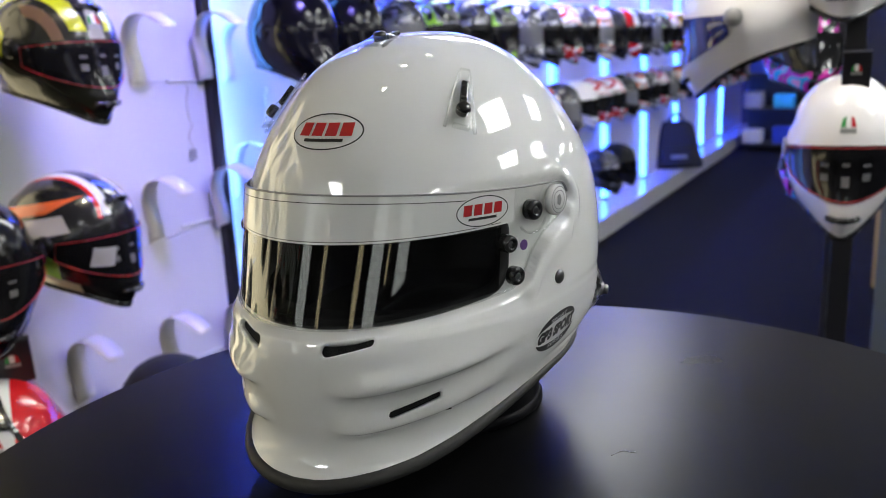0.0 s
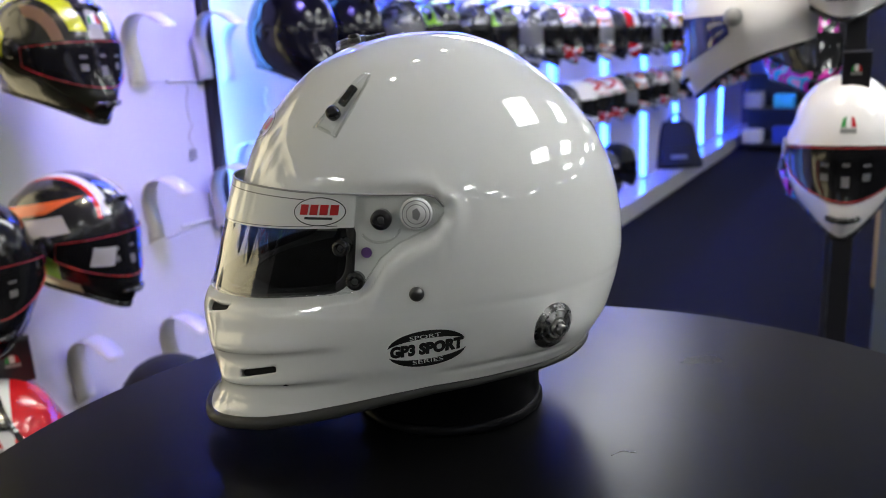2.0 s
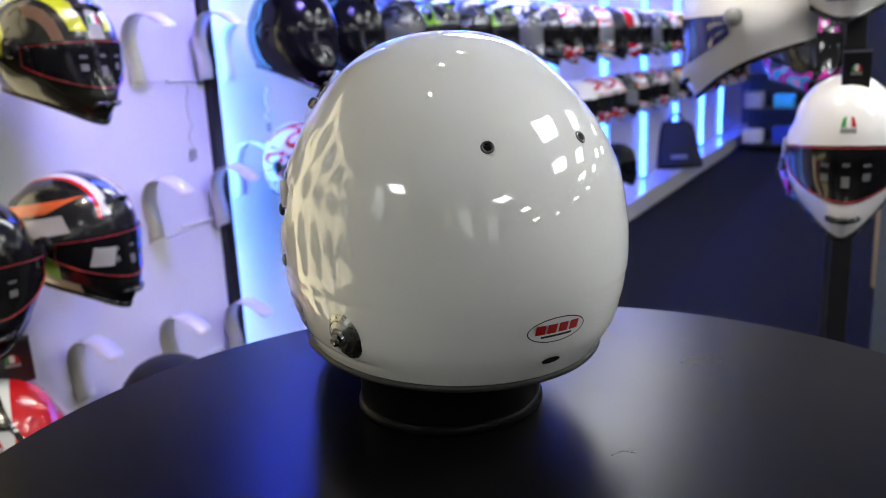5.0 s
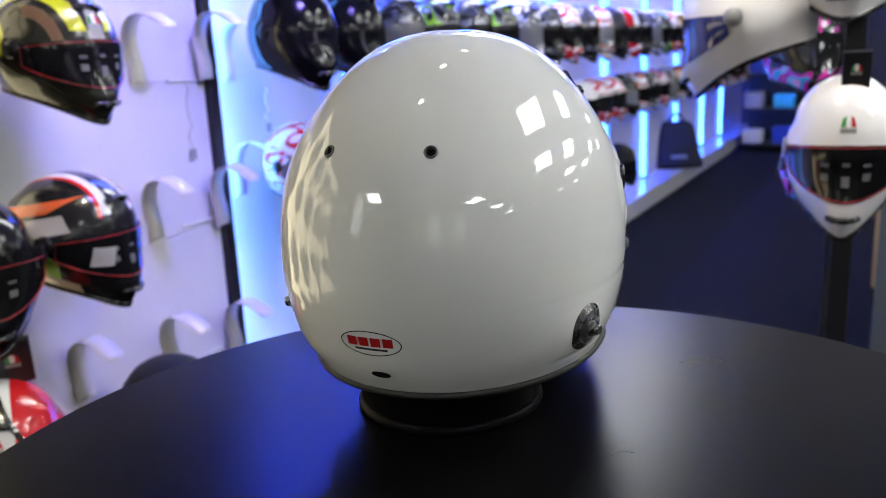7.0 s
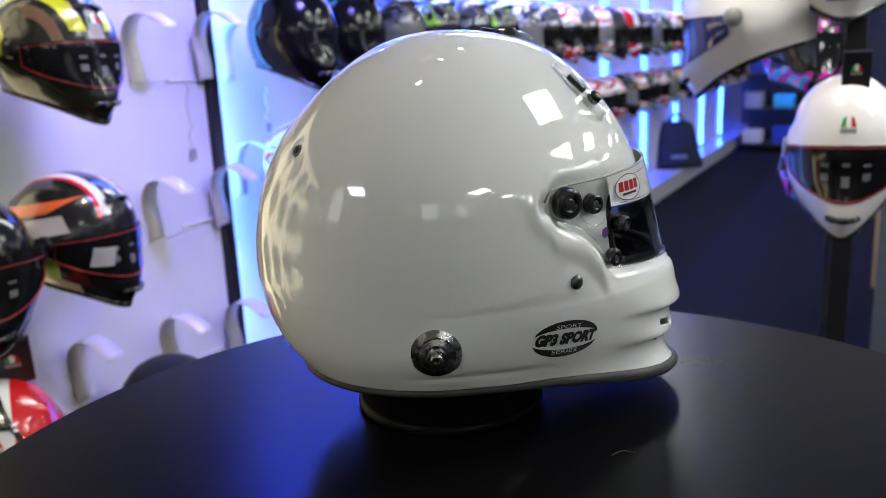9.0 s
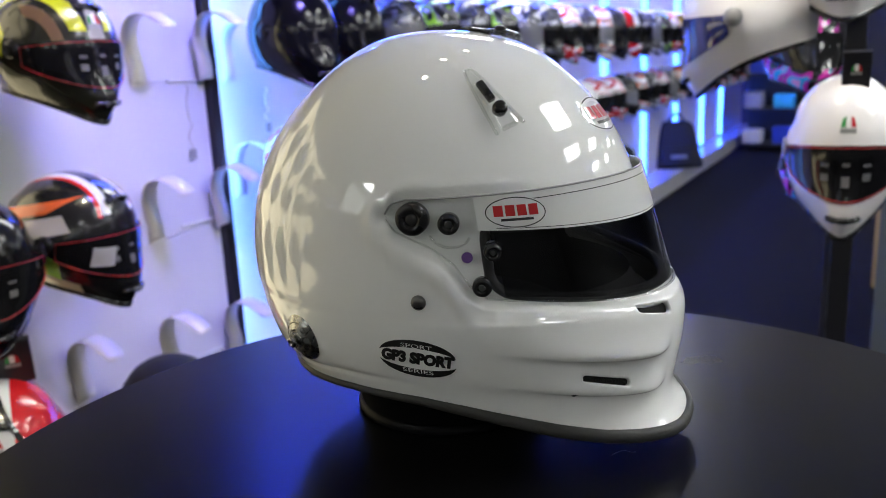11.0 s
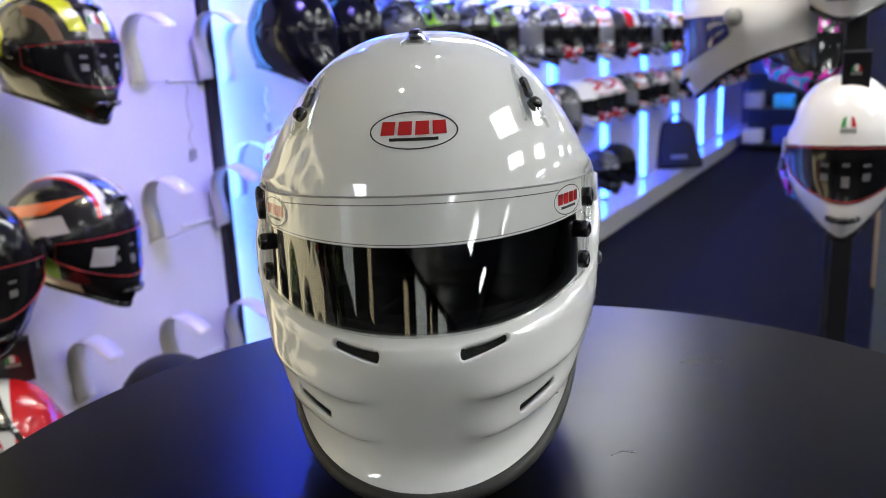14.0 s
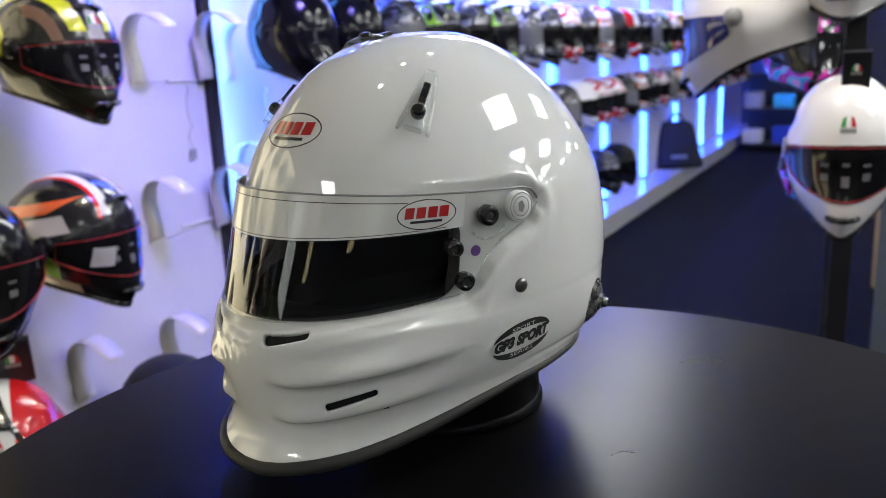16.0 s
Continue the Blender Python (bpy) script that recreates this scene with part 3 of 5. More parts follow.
def race_helmet():
    h = thing("racing_helmet", pose(*AXIS), "glossy white full-face racing helmet with clear visor on a black stand", "helmet")
    off = Matrix.Translation((0, SIDE, 0))
    cuts = [port_cut]
    for s in (1, -1):
        cuts.append(capsule_cut(s * radians(12.2), -0.0148, s * radians(23.6), -0.0105, 0.0042, 0.0023, 0.165))
        cuts.append(capsule_cut(s * radians(30.0), -0.0582, s * radians(42.0), -0.0505, 0.0024, 0.0022, 0.165))
        cuts.append(capsule_cut(s * radians(161), 0.0975, s * radians(160.9), 0.0975, 0.0034, 0.0034, 0.125))
    V, F = RACE.shell(560, 190, cuts)
    sh = part_data("shell", shifted(V), F, SHELL_WHITE, h)
    so = sh.modifiers.new("thickness", "SOLIDIFY")
    so.thickness, so.offset = 0.004, -1
    # dark lining inside
    inner = Form([(r[0] - 0.010, max(r[1] - 0.017, 0.004), min(r[2] + 0.017, 0.004), max(r[3] - 0.017, 0), r[4]) for r in RACE_ROWS], lambda th: race_rim(th) + 0.006)
    V, F = inner.shell(96, 48, [lambda t, z: np.maximum(np.abs(t) * 0.14 - 0.150, np.abs(z - 0.024) - 0.025)])
    part_data("lining", shifted(V), F, BLACK_FOAM, h, "black padded lining")
    # hidden ring, added to keep light out of the lower opening down to the stand
    th = np.linspace(-math.pi, math.pi, 96, endpoint=False)
    outer = shifted(RACE.point(th, race_rim(th) + 0.010, -0.0045))
    hub = np.stack([0.0660 * np.cos(th), 0.0660 * np.sin(th), -0.064 + 0 * th], -1)
    rows = [outer + (0, 0, 0.004), outer * 0.9 + hub * 0.1 - (0, 0, 0.003), outer * 0.5 + hub * 0.5 - (0, 0, 0.002), hub * 0.9 + outer * 0.1, hub + (0, 0, 0.006),
            hub * 0.7 + outer * 0.3 + (0, 0, 0.016), outer + (0, 0, 0.012)]
    n = len(th)
    F = [(k * n + i, k * n + (i + 1) % n, (k + 1) % 7 * n + (i + 1) % n, (k + 1) % 7 * n + i) for k in range(7) for i in range(n)]
    part_data("neck_roll", np.concatenate(rows), F, BLACK_FOAM, h, "hidden black ring added to keep light out from below")
    # rubber edging round the lower rim
    th = np.linspace(-math.pi, math.pi, 240, endpoint=False)
    rim = shifted(RACE.point(th, race_rim(th) - 0.0005))
    sz = 0.55 + 0.45 * step(-0.2, 0.8, np.cos(th))
    ed = sweep([tuple(p - (0, 0, 0.0025 * g)) for p, g in zip(rim, sz)], (0.0040, 0.0048), 12, True, sizes=sz)
    part("edging", ed, RUBBER, h, "dark grey rubber edge trim", True)
    # gasket along the port
    pts = []
    for q in np.linspace(0, 2 * math.pi, 160, endpoint=False):
        lo, hi = 0.0, 1.2
        c, s = math.cos(q), math.sin(q)
        for _ in range(40):
            m = (lo + hi) / 2
            if port_cut(np.array(m * c * 1.1), np.array(0.031 + m * s * 0.06)) < 0:
                lo = m
            else:
                hi = m
        pts.append(RACE.point(lo * c * 1.1, 0.031 + lo * s * 0.06, -0.002))
    part("port_gasket", sweep([tuple(p) for p in shifted(np.array(pts))], (0.0042, 0.0035), 8, True), GASKET, h, "black rubber eyeport gasket", True)
    # visor, clear, with a white film along its top
    te = math.acos(0.0265 / 0.166)
    P, F = visor_net(-te, te, lambda t: visor_edges(t)[0], lambda t: visor_edges(t)[1], 220, 24, 0.0)
    vis = part_data("visor", shifted(P), F, VISOR, h, "clear curved visor")
    vis.visible_shadow = False
    # added dark see-through sheet, so that the port looks dim inside
    P, F = visor_net(-radians(56.5), radians(56.5), lambda t: visor_edges(t)[0] + 0.002, lambda t: 0.0470 + 0 * t, 120, 6, -0.0010)
    part_data("tint_layer", shifted(P), F, TINT, vis, "dark see-through sheet added inside the visor to dim the port").visible_shadow = False
    for s in (0, 1):
        e = [tuple(p) for p in shifted(np.array([visor_point(np.array(t), visor_edges(t)[s]) for t in np.linspace(-te, te, 160)]))]
        part("visor_edge", sweep(e, (0.0011, 0.0007), 6), CLEAR if s == 0 else INK_GREY, vis, "thin visor edge", True)
    ts = math.acos(0.0835 / 0.166)
    P, F = visor_net(-ts, ts, lambda t: 0.0462 + 0.0035 * (t / ts) ** 2, lambda t: visor_edges(t)[1] - 0.0004, 140, 8, 0.0005)
    part_data("sun_strip", shifted(P), F, STRIP_WHITE, vis, "white film strip across the visor's top")
    for dz, w in ((0.0045, 0.0005),):
        P, F = visor_net(-ts * 0.9, ts * 0.9, lambda t: visor_edges(t)[1] - dz - w, lambda t: visor_edges(t)[1] - dz, 120, 2, 0.0009)
        part_data("pin_line", shifted(P), F, INK_BLACK, vis, "fine black line")
    P, F = visor_net(-ts * 0.93, ts * 0.93, lambda t: 0.0475 + 0.0035 * (t / ts) ** 2, lambda t: 0.0479 + 0.0035 * (t / ts) ** 2, 120, 2, 0.0009)
    part_data("pin_line", shifted(P), F, INK_BLACK, vis, "fine black line")
    for s in (1, -1):
        # badges on the strip
        tb = s * math.acos(0.103 / visor_front(0.060))
        oval_badge("side_badge", lambda a, b, o, tb=tb: on_visor(tb, 0.0600, o)(a, b), 0.0195, 0.0105, vis, 0.0007)
        # fittings of the side plate
        def plate(f, z, out=0.0):
            t = s * math.acos(f / visor_front(z))
            p = visor_point(np.array(t), z, out)
            q = visor_point(np.array(t + 0.01), z, out) - p
            a = Vector(q.tolist()).normalized()
            n = a.cross(Vector((0, 0, 1))).normalized()
            m = Matrix((a, n.cross(a), n)).transposed().to_4x4()
            m.translation = Vector(shifted(p).tolist())
            return m
        if s < 0:
            knob(vis, plate(0.0435, 0.0578), 0.0105, 0.0045, name="pivot_knob", label="large round black pivot knob")
        else:
            d = part("pivot_disc", lathe([(0, 0), (0.0105, 0), (0.0105, 0.0035), (0.0095, 0.0045), (0, 0.0045)], 36, plate(0.0435, 0.0578)), INK_WHITE, vis, "clear round pivot cap with grey print", True)
            for r, w in ((0.0092, 0.0006), (0.0066, 0.0005)):
                part("print_ring", lathe([(r - w, 0.0048), (r, 0.0048)], 36, plate(0.0435, 0.0578)), INK_GREY, d, "grey printed ring")
            part("print_mark", lathe([(0, 0.0049), (0.0036, 0.0049)], 5, plate(0.0435, 0.0578) @ Matrix.Diagonal((0.8, 1.2, 1, 1))), INK_GREY, d, "grey printed mark")
        knob(vis, plate(0.0655, 0.0545), 0.0068, 0.0042)
        knob(vis, plate(0.0845, 0.0140), 0.0062, 0.0036)
        knob(vis, plate(0.0905, 0.0370), 0.0058, 0.0078, name="lift_tab", label="black visor lifting tab")
        st = part("sticker", lathe([(0, 0.0006), (0.0036, 0.0006)], 24, plate(0.0760, 0.0330)), FOIL, vis, "small round foil sticker")
        ridge = [tuple(shifted(visor_point(np.array(s * math.acos((0.066 + 0.012 * math.cos(q)) / visor_front(0.048))), 0.049 + 0.0095 * math.sin(q), 0.0008))) for q in np.linspace(3.3, 5.9, 14)]
        part("moulded_ridge", sweep(ridge, (0.0009, 0.0009), 6), CLEAR, vis, "moulded clear ridge", True)
        # rivet, tether post, badge, rear grommet on the shell
        tr = s * (math.pi / 2 - math.asin((0.0475 - 0.004) / 0.165))
        part("rivet", lathe([(0, 0), (0.0050, 0), (0.0048, 0.0012), (0.003, 0.0024), (0, 0.0028)], 22, off @ RACE.frame_at(tr, 0.0050)), DARK_STEEL, h, "dark round rivet", True)
        tp = s * (math.pi / 2 + math.asin((0.050 + 0.004) / 0.145))
        m = off @ RACE.frame_at(tp, -0.0305) @ pose(0, 0, -0.0034) @ Matrix.Diagonal((0.83, 0.83, 0.52, 1))
        post = part("tether_post", lathe([(0, 0.0), (0.0215, 0.0), (0.0218, 0.0012), (0.0150, 0.0085), (0.0140, 0.0085), (0.0095, 0.0125), (0.0075, 0.0125), (0.0068, 0.0165), (0, 0.0165)], 112, m), STEEL, h, "turned steel tether anchor", False)
        part("post_tip", lathe([(0, 0.0160), (0.0042, 0.0162), (0.0050, 0.0190), (0.0048, 0.0225), (0.0030, 0.0245), (0.0022, 0.0235), (0, 0.0232)], 24, m), STEEL, post, "polished post tip", True)
        tg = s * (math.pi / 2 - math.asin((0.042 - 0.004) / 0.187))
        series_badge(tg, -0.0350, h, s)
        g = part("grommet", lathe([(0.0028, -0.003), (0.0029, 0.0006), (0.0036, 0.0010), (0.0043, 0.0007), (0.0047, -0.0002)], 28, off @ RACE.frame_at(s * radians(161), 0.0975)), DARK_STEEL, h, "metal ringed black hole", True)
        part("hole_lining", lathe([(0, -0.0028), (0.0040, -0.0028)], 20, off @ RACE.frame_at(s * radians(161), 0.0975)), BLACK_FOAM, g)
        # dark backing behind the chin slots
        for t, z, w, hh in ((17.9, -0.0133, 0.018, 0.0065), (36.0, -0.0543, 0.024, 0.007)):
            b = box(-w, -hh, -0.0075, w, hh, -0.0045)
            b.transform(off @ RACE.frame_at(s * radians(t), z))
            part("vent_mesh", b, BLACK_FOAM, h, "black mesh behind the vent")
        scoop(h, off @ RACE.frame_at(s * RACE.angle_of(0.072, 0.125), 0.126) @ pose(0, -0.004, 0.0005, 0, 0, s * -23))
    scoop(h, off @ (Matrix.Translation(RACE.at(0.0, 2.2).tolist()) @ pose(0, 0, -0.0012, 0, 10, 0) @ pose(0, 0, 0, 0, 0, 90)))
    oval_badge("front_badge", lambda a, b, o: on_shell(0.0, 0.1115, o)(a, b), 0.0285, 0.0145, h)
    oval_badge("rear_badge", lambda a, b, o: on_shell(math.pi - 0.02, -0.0245, o)(a, b), 0.0235, 0.0105, h)
    bolt = oval_polys(0.0075, 0.0034, 16)
    decal("rear_plug", bolt, on_shell(math.pi - 0.01, -0.0500, 0.0008), BLACK_PLASTIC, h, "black oval rubber plug")
    return h


helmet = race_helmet()


# ---- table and stand ----
def round_table():
    t = thing("round_table", pose(0.1177, -0.1150, 0), "black round pedestal table with satin laminate top", "table")
    part("tabletop", lathe([(0, TABLE_TOP - 0.026), (0.396, TABLE_TOP - 0.026), (0.4000, TABLE_TOP - 0.022)], 160), TABLE_BLACK, t)
    part("edge_band", lathe([(0.4000, TABLE_TOP - 0.0220), (0.4015, TABLE_TOP - 0.0200), (0.4015, TABLE_TOP - 0.0025), (0.4005, TABLE_TOP - 0.0008)], 160), TABLE_EDGE, t, "thin brownish edge band", True)
    part("top_sheet", lathe([(0, TABLE_TOP), (0.3995, TABLE_TOP), (0.4005, TABLE_TOP - 0.0008)], 160), TABLE_BLACK, t, "black satin laminate sheet")
    part("scuff_mark", sweep([(0.035 + 0.014 * k / 8, 0.070 + 0.016 * k / 8 + 0.004 * math.sin(k * 0.6), TABLE_TOP + 0.0001) for k in range(9)], (0.0005, 0.0002), 5), TABLE_EDGE, t, "fine pale scuff mark", True)
    part("column", lathe([(0.035, 0.02), (0.035, TABLE_TOP - 0.03), (0.09, TABLE_TOP - 0.026)], 40), POST_BLACK, t, "black steel column", True)
    part("foot", lathe([(0, 0), (0.25, 0.0), (0.25, 0.008), (0.06, 0.022), (0, 0.024)], 64), POST_BLACK, t, "round black steel foot", True)


def helmet_stand():
    s = thing("helmet_stand", pose(AXIS.x, AXIS.y, TABLE_TOP), "glossy black round plastic display stand under the helmet", "display stand")
    part("base_ring", lathe([(0, 0), (0.0745, 0.0), (0.0765, 0.0015), (0.0765, 0.0045), (0.0752, 0.0075), (0.0735, 0.0090), (0.072, 0.0092)], 96), STAND_BLACK, s, "", True)
    part("drum", lathe([(0.0735, 0.0090), (0.0738, 0.0110), (0.0738, 0.0360), (0.0762, 0.0385), (0.0765, 0.050), (0.070, 0.056), (0.055, 0.075), (0.03, 0.09), (0, 0.092)], 96), STAND_BLACK, s, "", True)


round_table()
helmet_stand()


# ---- display helmets of the shop ----
ROAD_ROWS = [
    (0.135, 0.0, 0.0, 0.0, 2), (0.1325, 0.030, -0.032, 0.028, 2), (0.121, 0.064, -0.068, 0.057, 2), (0.101, 0.091, -0.099, 0.083, 2), (0.070, 0.111, -0.123, 0.105, 2),
    (0.030, 0.124, -0.136, 0.119, 2), (-0.010, 0.131, -0.137, 0.121, 1.95), (-0.040, 0.140, -0.131, 0.115, 1.85), (-0.070, 0.147, -0.119, 0.102, 1.72), (-0.098, 0.146, -0.106, 0.082, 1.62),
    (-0.120, 0.137, -0.096, 0.066, 1.6), (-0.135, 0.128, -0.09, 0.058, 1.6)]


def road_rim(th):
    t = np.clip((np.cos(th) + 0.3) / 1.3, 0, 1)
    return -0.080 - 0.046 * t ** 2.1


def road_relief(th, x, y, z):
    a = np.degrees(np.abs(th))
    d = -0.006 * np.exp(-((z - 0.055) / 0.02) ** 2) * step(50, 80, a) * (1 - step(100, 140, a))
    d = d + 0.006 * np.exp(-((z + 0.07) / 0.018) ** 2) * (1 - step(12, 26, a))
    d = d + 0.012 * np.exp(-((z - 0.045) / 0.022) ** 2) * step(140, 165, a)
    return d


ROAD = Form(ROAD_ROWS, road_rim, 0.0, road_relief)


def road_port(t, z):
    k = np.abs(t) / radians(66)
    lo, hi = -0.050 + 0.034 * k ** 2, 0.036 - 0.020 * k ** 2
    mid, half = (lo + hi) / 2, (hi - lo) / 2
    r = 0.012
    qx, qz = np.abs(t) * 0.13 - (radians(66) * 0.13 - r), np.abs(z - mid) - (half - r)
    return np.hypot(np.maximum(qx, 0), np.maximum(qz, 0)) + np.minimum(np.maximum(qx, qz), 0) - r


def road_net(t0, t1, lo, hi, n, k, out):
    th = np.linspace(t0, t1, n)
    Z = lo(th)[None] + (hi(th) - lo(th))[None] * np.linspace(0, 1, k)[:, None]
    P = ROAD.point(np.repeat(th[None], k, 0), Z, out).reshape(-1, 3)
    idx = np.arange(n * k).reshape(k, n)
    return P, np.stack([idx[:-1, :-1], idx[:-1, 1:], idx[1:, 1:], idx[1:, :-1]], -1).reshape(-1, 4)


ROAD_SHELL = ROAD.shell(72, 34, [road_port])
ROAD_INNER = Form([(r[0] - 0.008, max(r[1] - 0.014, 0.002), min(r[2] + 0.014, -0.002), max(r[3] - 0.014, 0), r[4]) for r in ROAD_ROWS], lambda th: road_rim(th) + 0.004).shell(40, 18)
VE = radians(74)
ROAD_LO, ROAD_HI = (lambda t: -0.054 + 0.036 * (t / VE) ** 2), (lambda t: 0.041 - 0.022 * (t / VE) ** 2)
ROAD_VISOR = road_net(-VE, VE, ROAD_LO, ROAD_HI, 36, 9, 0.0035)


def crest(place, parent, s=1.0):
    """Small round-topped crest in green, white and red over a dark bar."""
    m = decal_local("crest", [[(-0.010 * s, 0), (-0.0035 * s, 0), (-0.0035 * s, 0.0125 * s), (-0.0075 * s, 0.010 * s)]], place, INK_GREEN, parent, "small green, white and red crest")
    decal_local("crest_field", [[(-0.0035 * s, 0), (0.0035 * s, 0), (0.0035 * s, 0.0125 * s), (-0.0035 * s, 0.0125 * s)]], place, INK_WHITE, m)
    decal_local("crest_field", [[(0.0035 * s, 0), (0.010 * s, 0), (0.0075 * s, 0.010 * s), (0.0035 * s, 0.0125 * s)]], place, INK_RED, m)
    decal_local("crest_bar", [[(-0.010 * s, -0.007 * s), (0.010 * s, -0.007 * s), (0.010 * s, -0.0015 * s), (-0.010 * s, -0.0015 * s)]], place, INK_GREY, m)


def decal_local(name, polys, place, material, parent, label=""):
    verts, faces = [], []
    for o in polys:
        b = len(verts)
        verts += [place(x, y) for x, y in o]
        faces.append(tuple(range(b, b + len(o))))
    return part_data(name, verts, faces, material, parent, label, soft=False)


INK_GREEN = mat("green_print", (0.02, 0.25, 0.05), 0.35, coat=0.5)


def on_road(th, z, out):
    p0 = ROAD.point(th, z)
    g = np.linalg.norm(ROAD.point(th + 0.01, z) - p0) / 0.01
    r = max(np.linalg.norm(ROAD.point(th, z + 0.002) - p0) / 0.002, 1.0)
    return lambda a, b: ROAD.point(th + a / g, z + b / r, out)


def road_helmet(m, paint, label, group, visor=None, line=None, marks=False, badge=False, near=True):
    h = thing("motorcycle_helmet", m, label, "helmet", group)
    part_data("shell", *ROAD_SHELL, paint, h)
    part_data("lining", *ROAD_INNER, BLACK_FOAM, h, "black padded lining")
    v = part_data("visor", *ROAD_VISOR, visor or SMOKE, h, "dark smoked visor")
    if line:
        e = [tuple(ROAD.point(t, ROAD_LO(t) + 0.004, 0.0042)) for t in np.linspace(-VE * 0.96, VE * 0.96, 30)]
        e += [tuple(ROAD.point(t, ROAD_HI(t) - 0.004, 0.0042)) for t in np.linspace(VE * 0.96, -VE * 0.96, 30)]
        part("visor_line", sweep(e, (0.0011, 0.0008), 5, True), line, v, "thin coloured line round the visor", True)
    if marks:
        for t, z, w, hh in ((0.0, -0.018, 0.010, 0.012), (0.0, 0.010, 0.009, 0.004), (-0.33, -0.012, 0.010, 0.008), (-0.33, 0.008, 0.010, 0.004), (0.33, -0.012, 0.010, 0.008), (0.33, 0.008, 0.010, 0.003)):
            decal_local("sticker", bar_polys(-w * 0.75, -hh * 0.75, w * 0.75, hh * 0.75, 4), on_road(t, z, 0.0050), STICKER, v, "pale printed sticker")
    part("chin_vent", sweep([tuple(ROAD.point(t, -0.083 + 0.01 * t * t, 0.003)) for t in np.linspace(-0.32, 0.32, 9)], (0.006, 0.0055), 8), BLACK_PLASTIC, h, "black chin vent", True)
    part("edging", sweep([tuple(p) for p in ROAD.point(np.linspace(-math.pi, math.pi, 56, endpoint=False), road_rim(np.linspace(-math.pi, math.pi, 56, endpoint=False)) + 0.002)], (0.004, 0.006), 7, True), BLACK_PLASTIC, h, "black rim edging", True)
    for s in (1, -1):
        part("pivot_cover", lathe([(0, 0), (0.019, 0), (0.017, 0.004), (0, 0.006)], 18, ROAD.frame_at(s * radians(80), 0.012, 0.0025)), INK_GREY if paint is PAINTS[4][0] else BLACK_PLASTIC, h, "round visor pivot cover", True)
    if near:
        part("top_vent", sweep([tuple(ROAD.point(t, 0.098 + 0.004 * math.cos(t * 6), 0.002)) for t in np.linspace(-0.35, 0.35, 9)], (0.008, 0.006), 8), BLACK_PLASTIC, h, "black brow vent", True)
    if badge:
        crest(on_road(0.0, 0.070, 0.0015), h, 1.5)
    return h


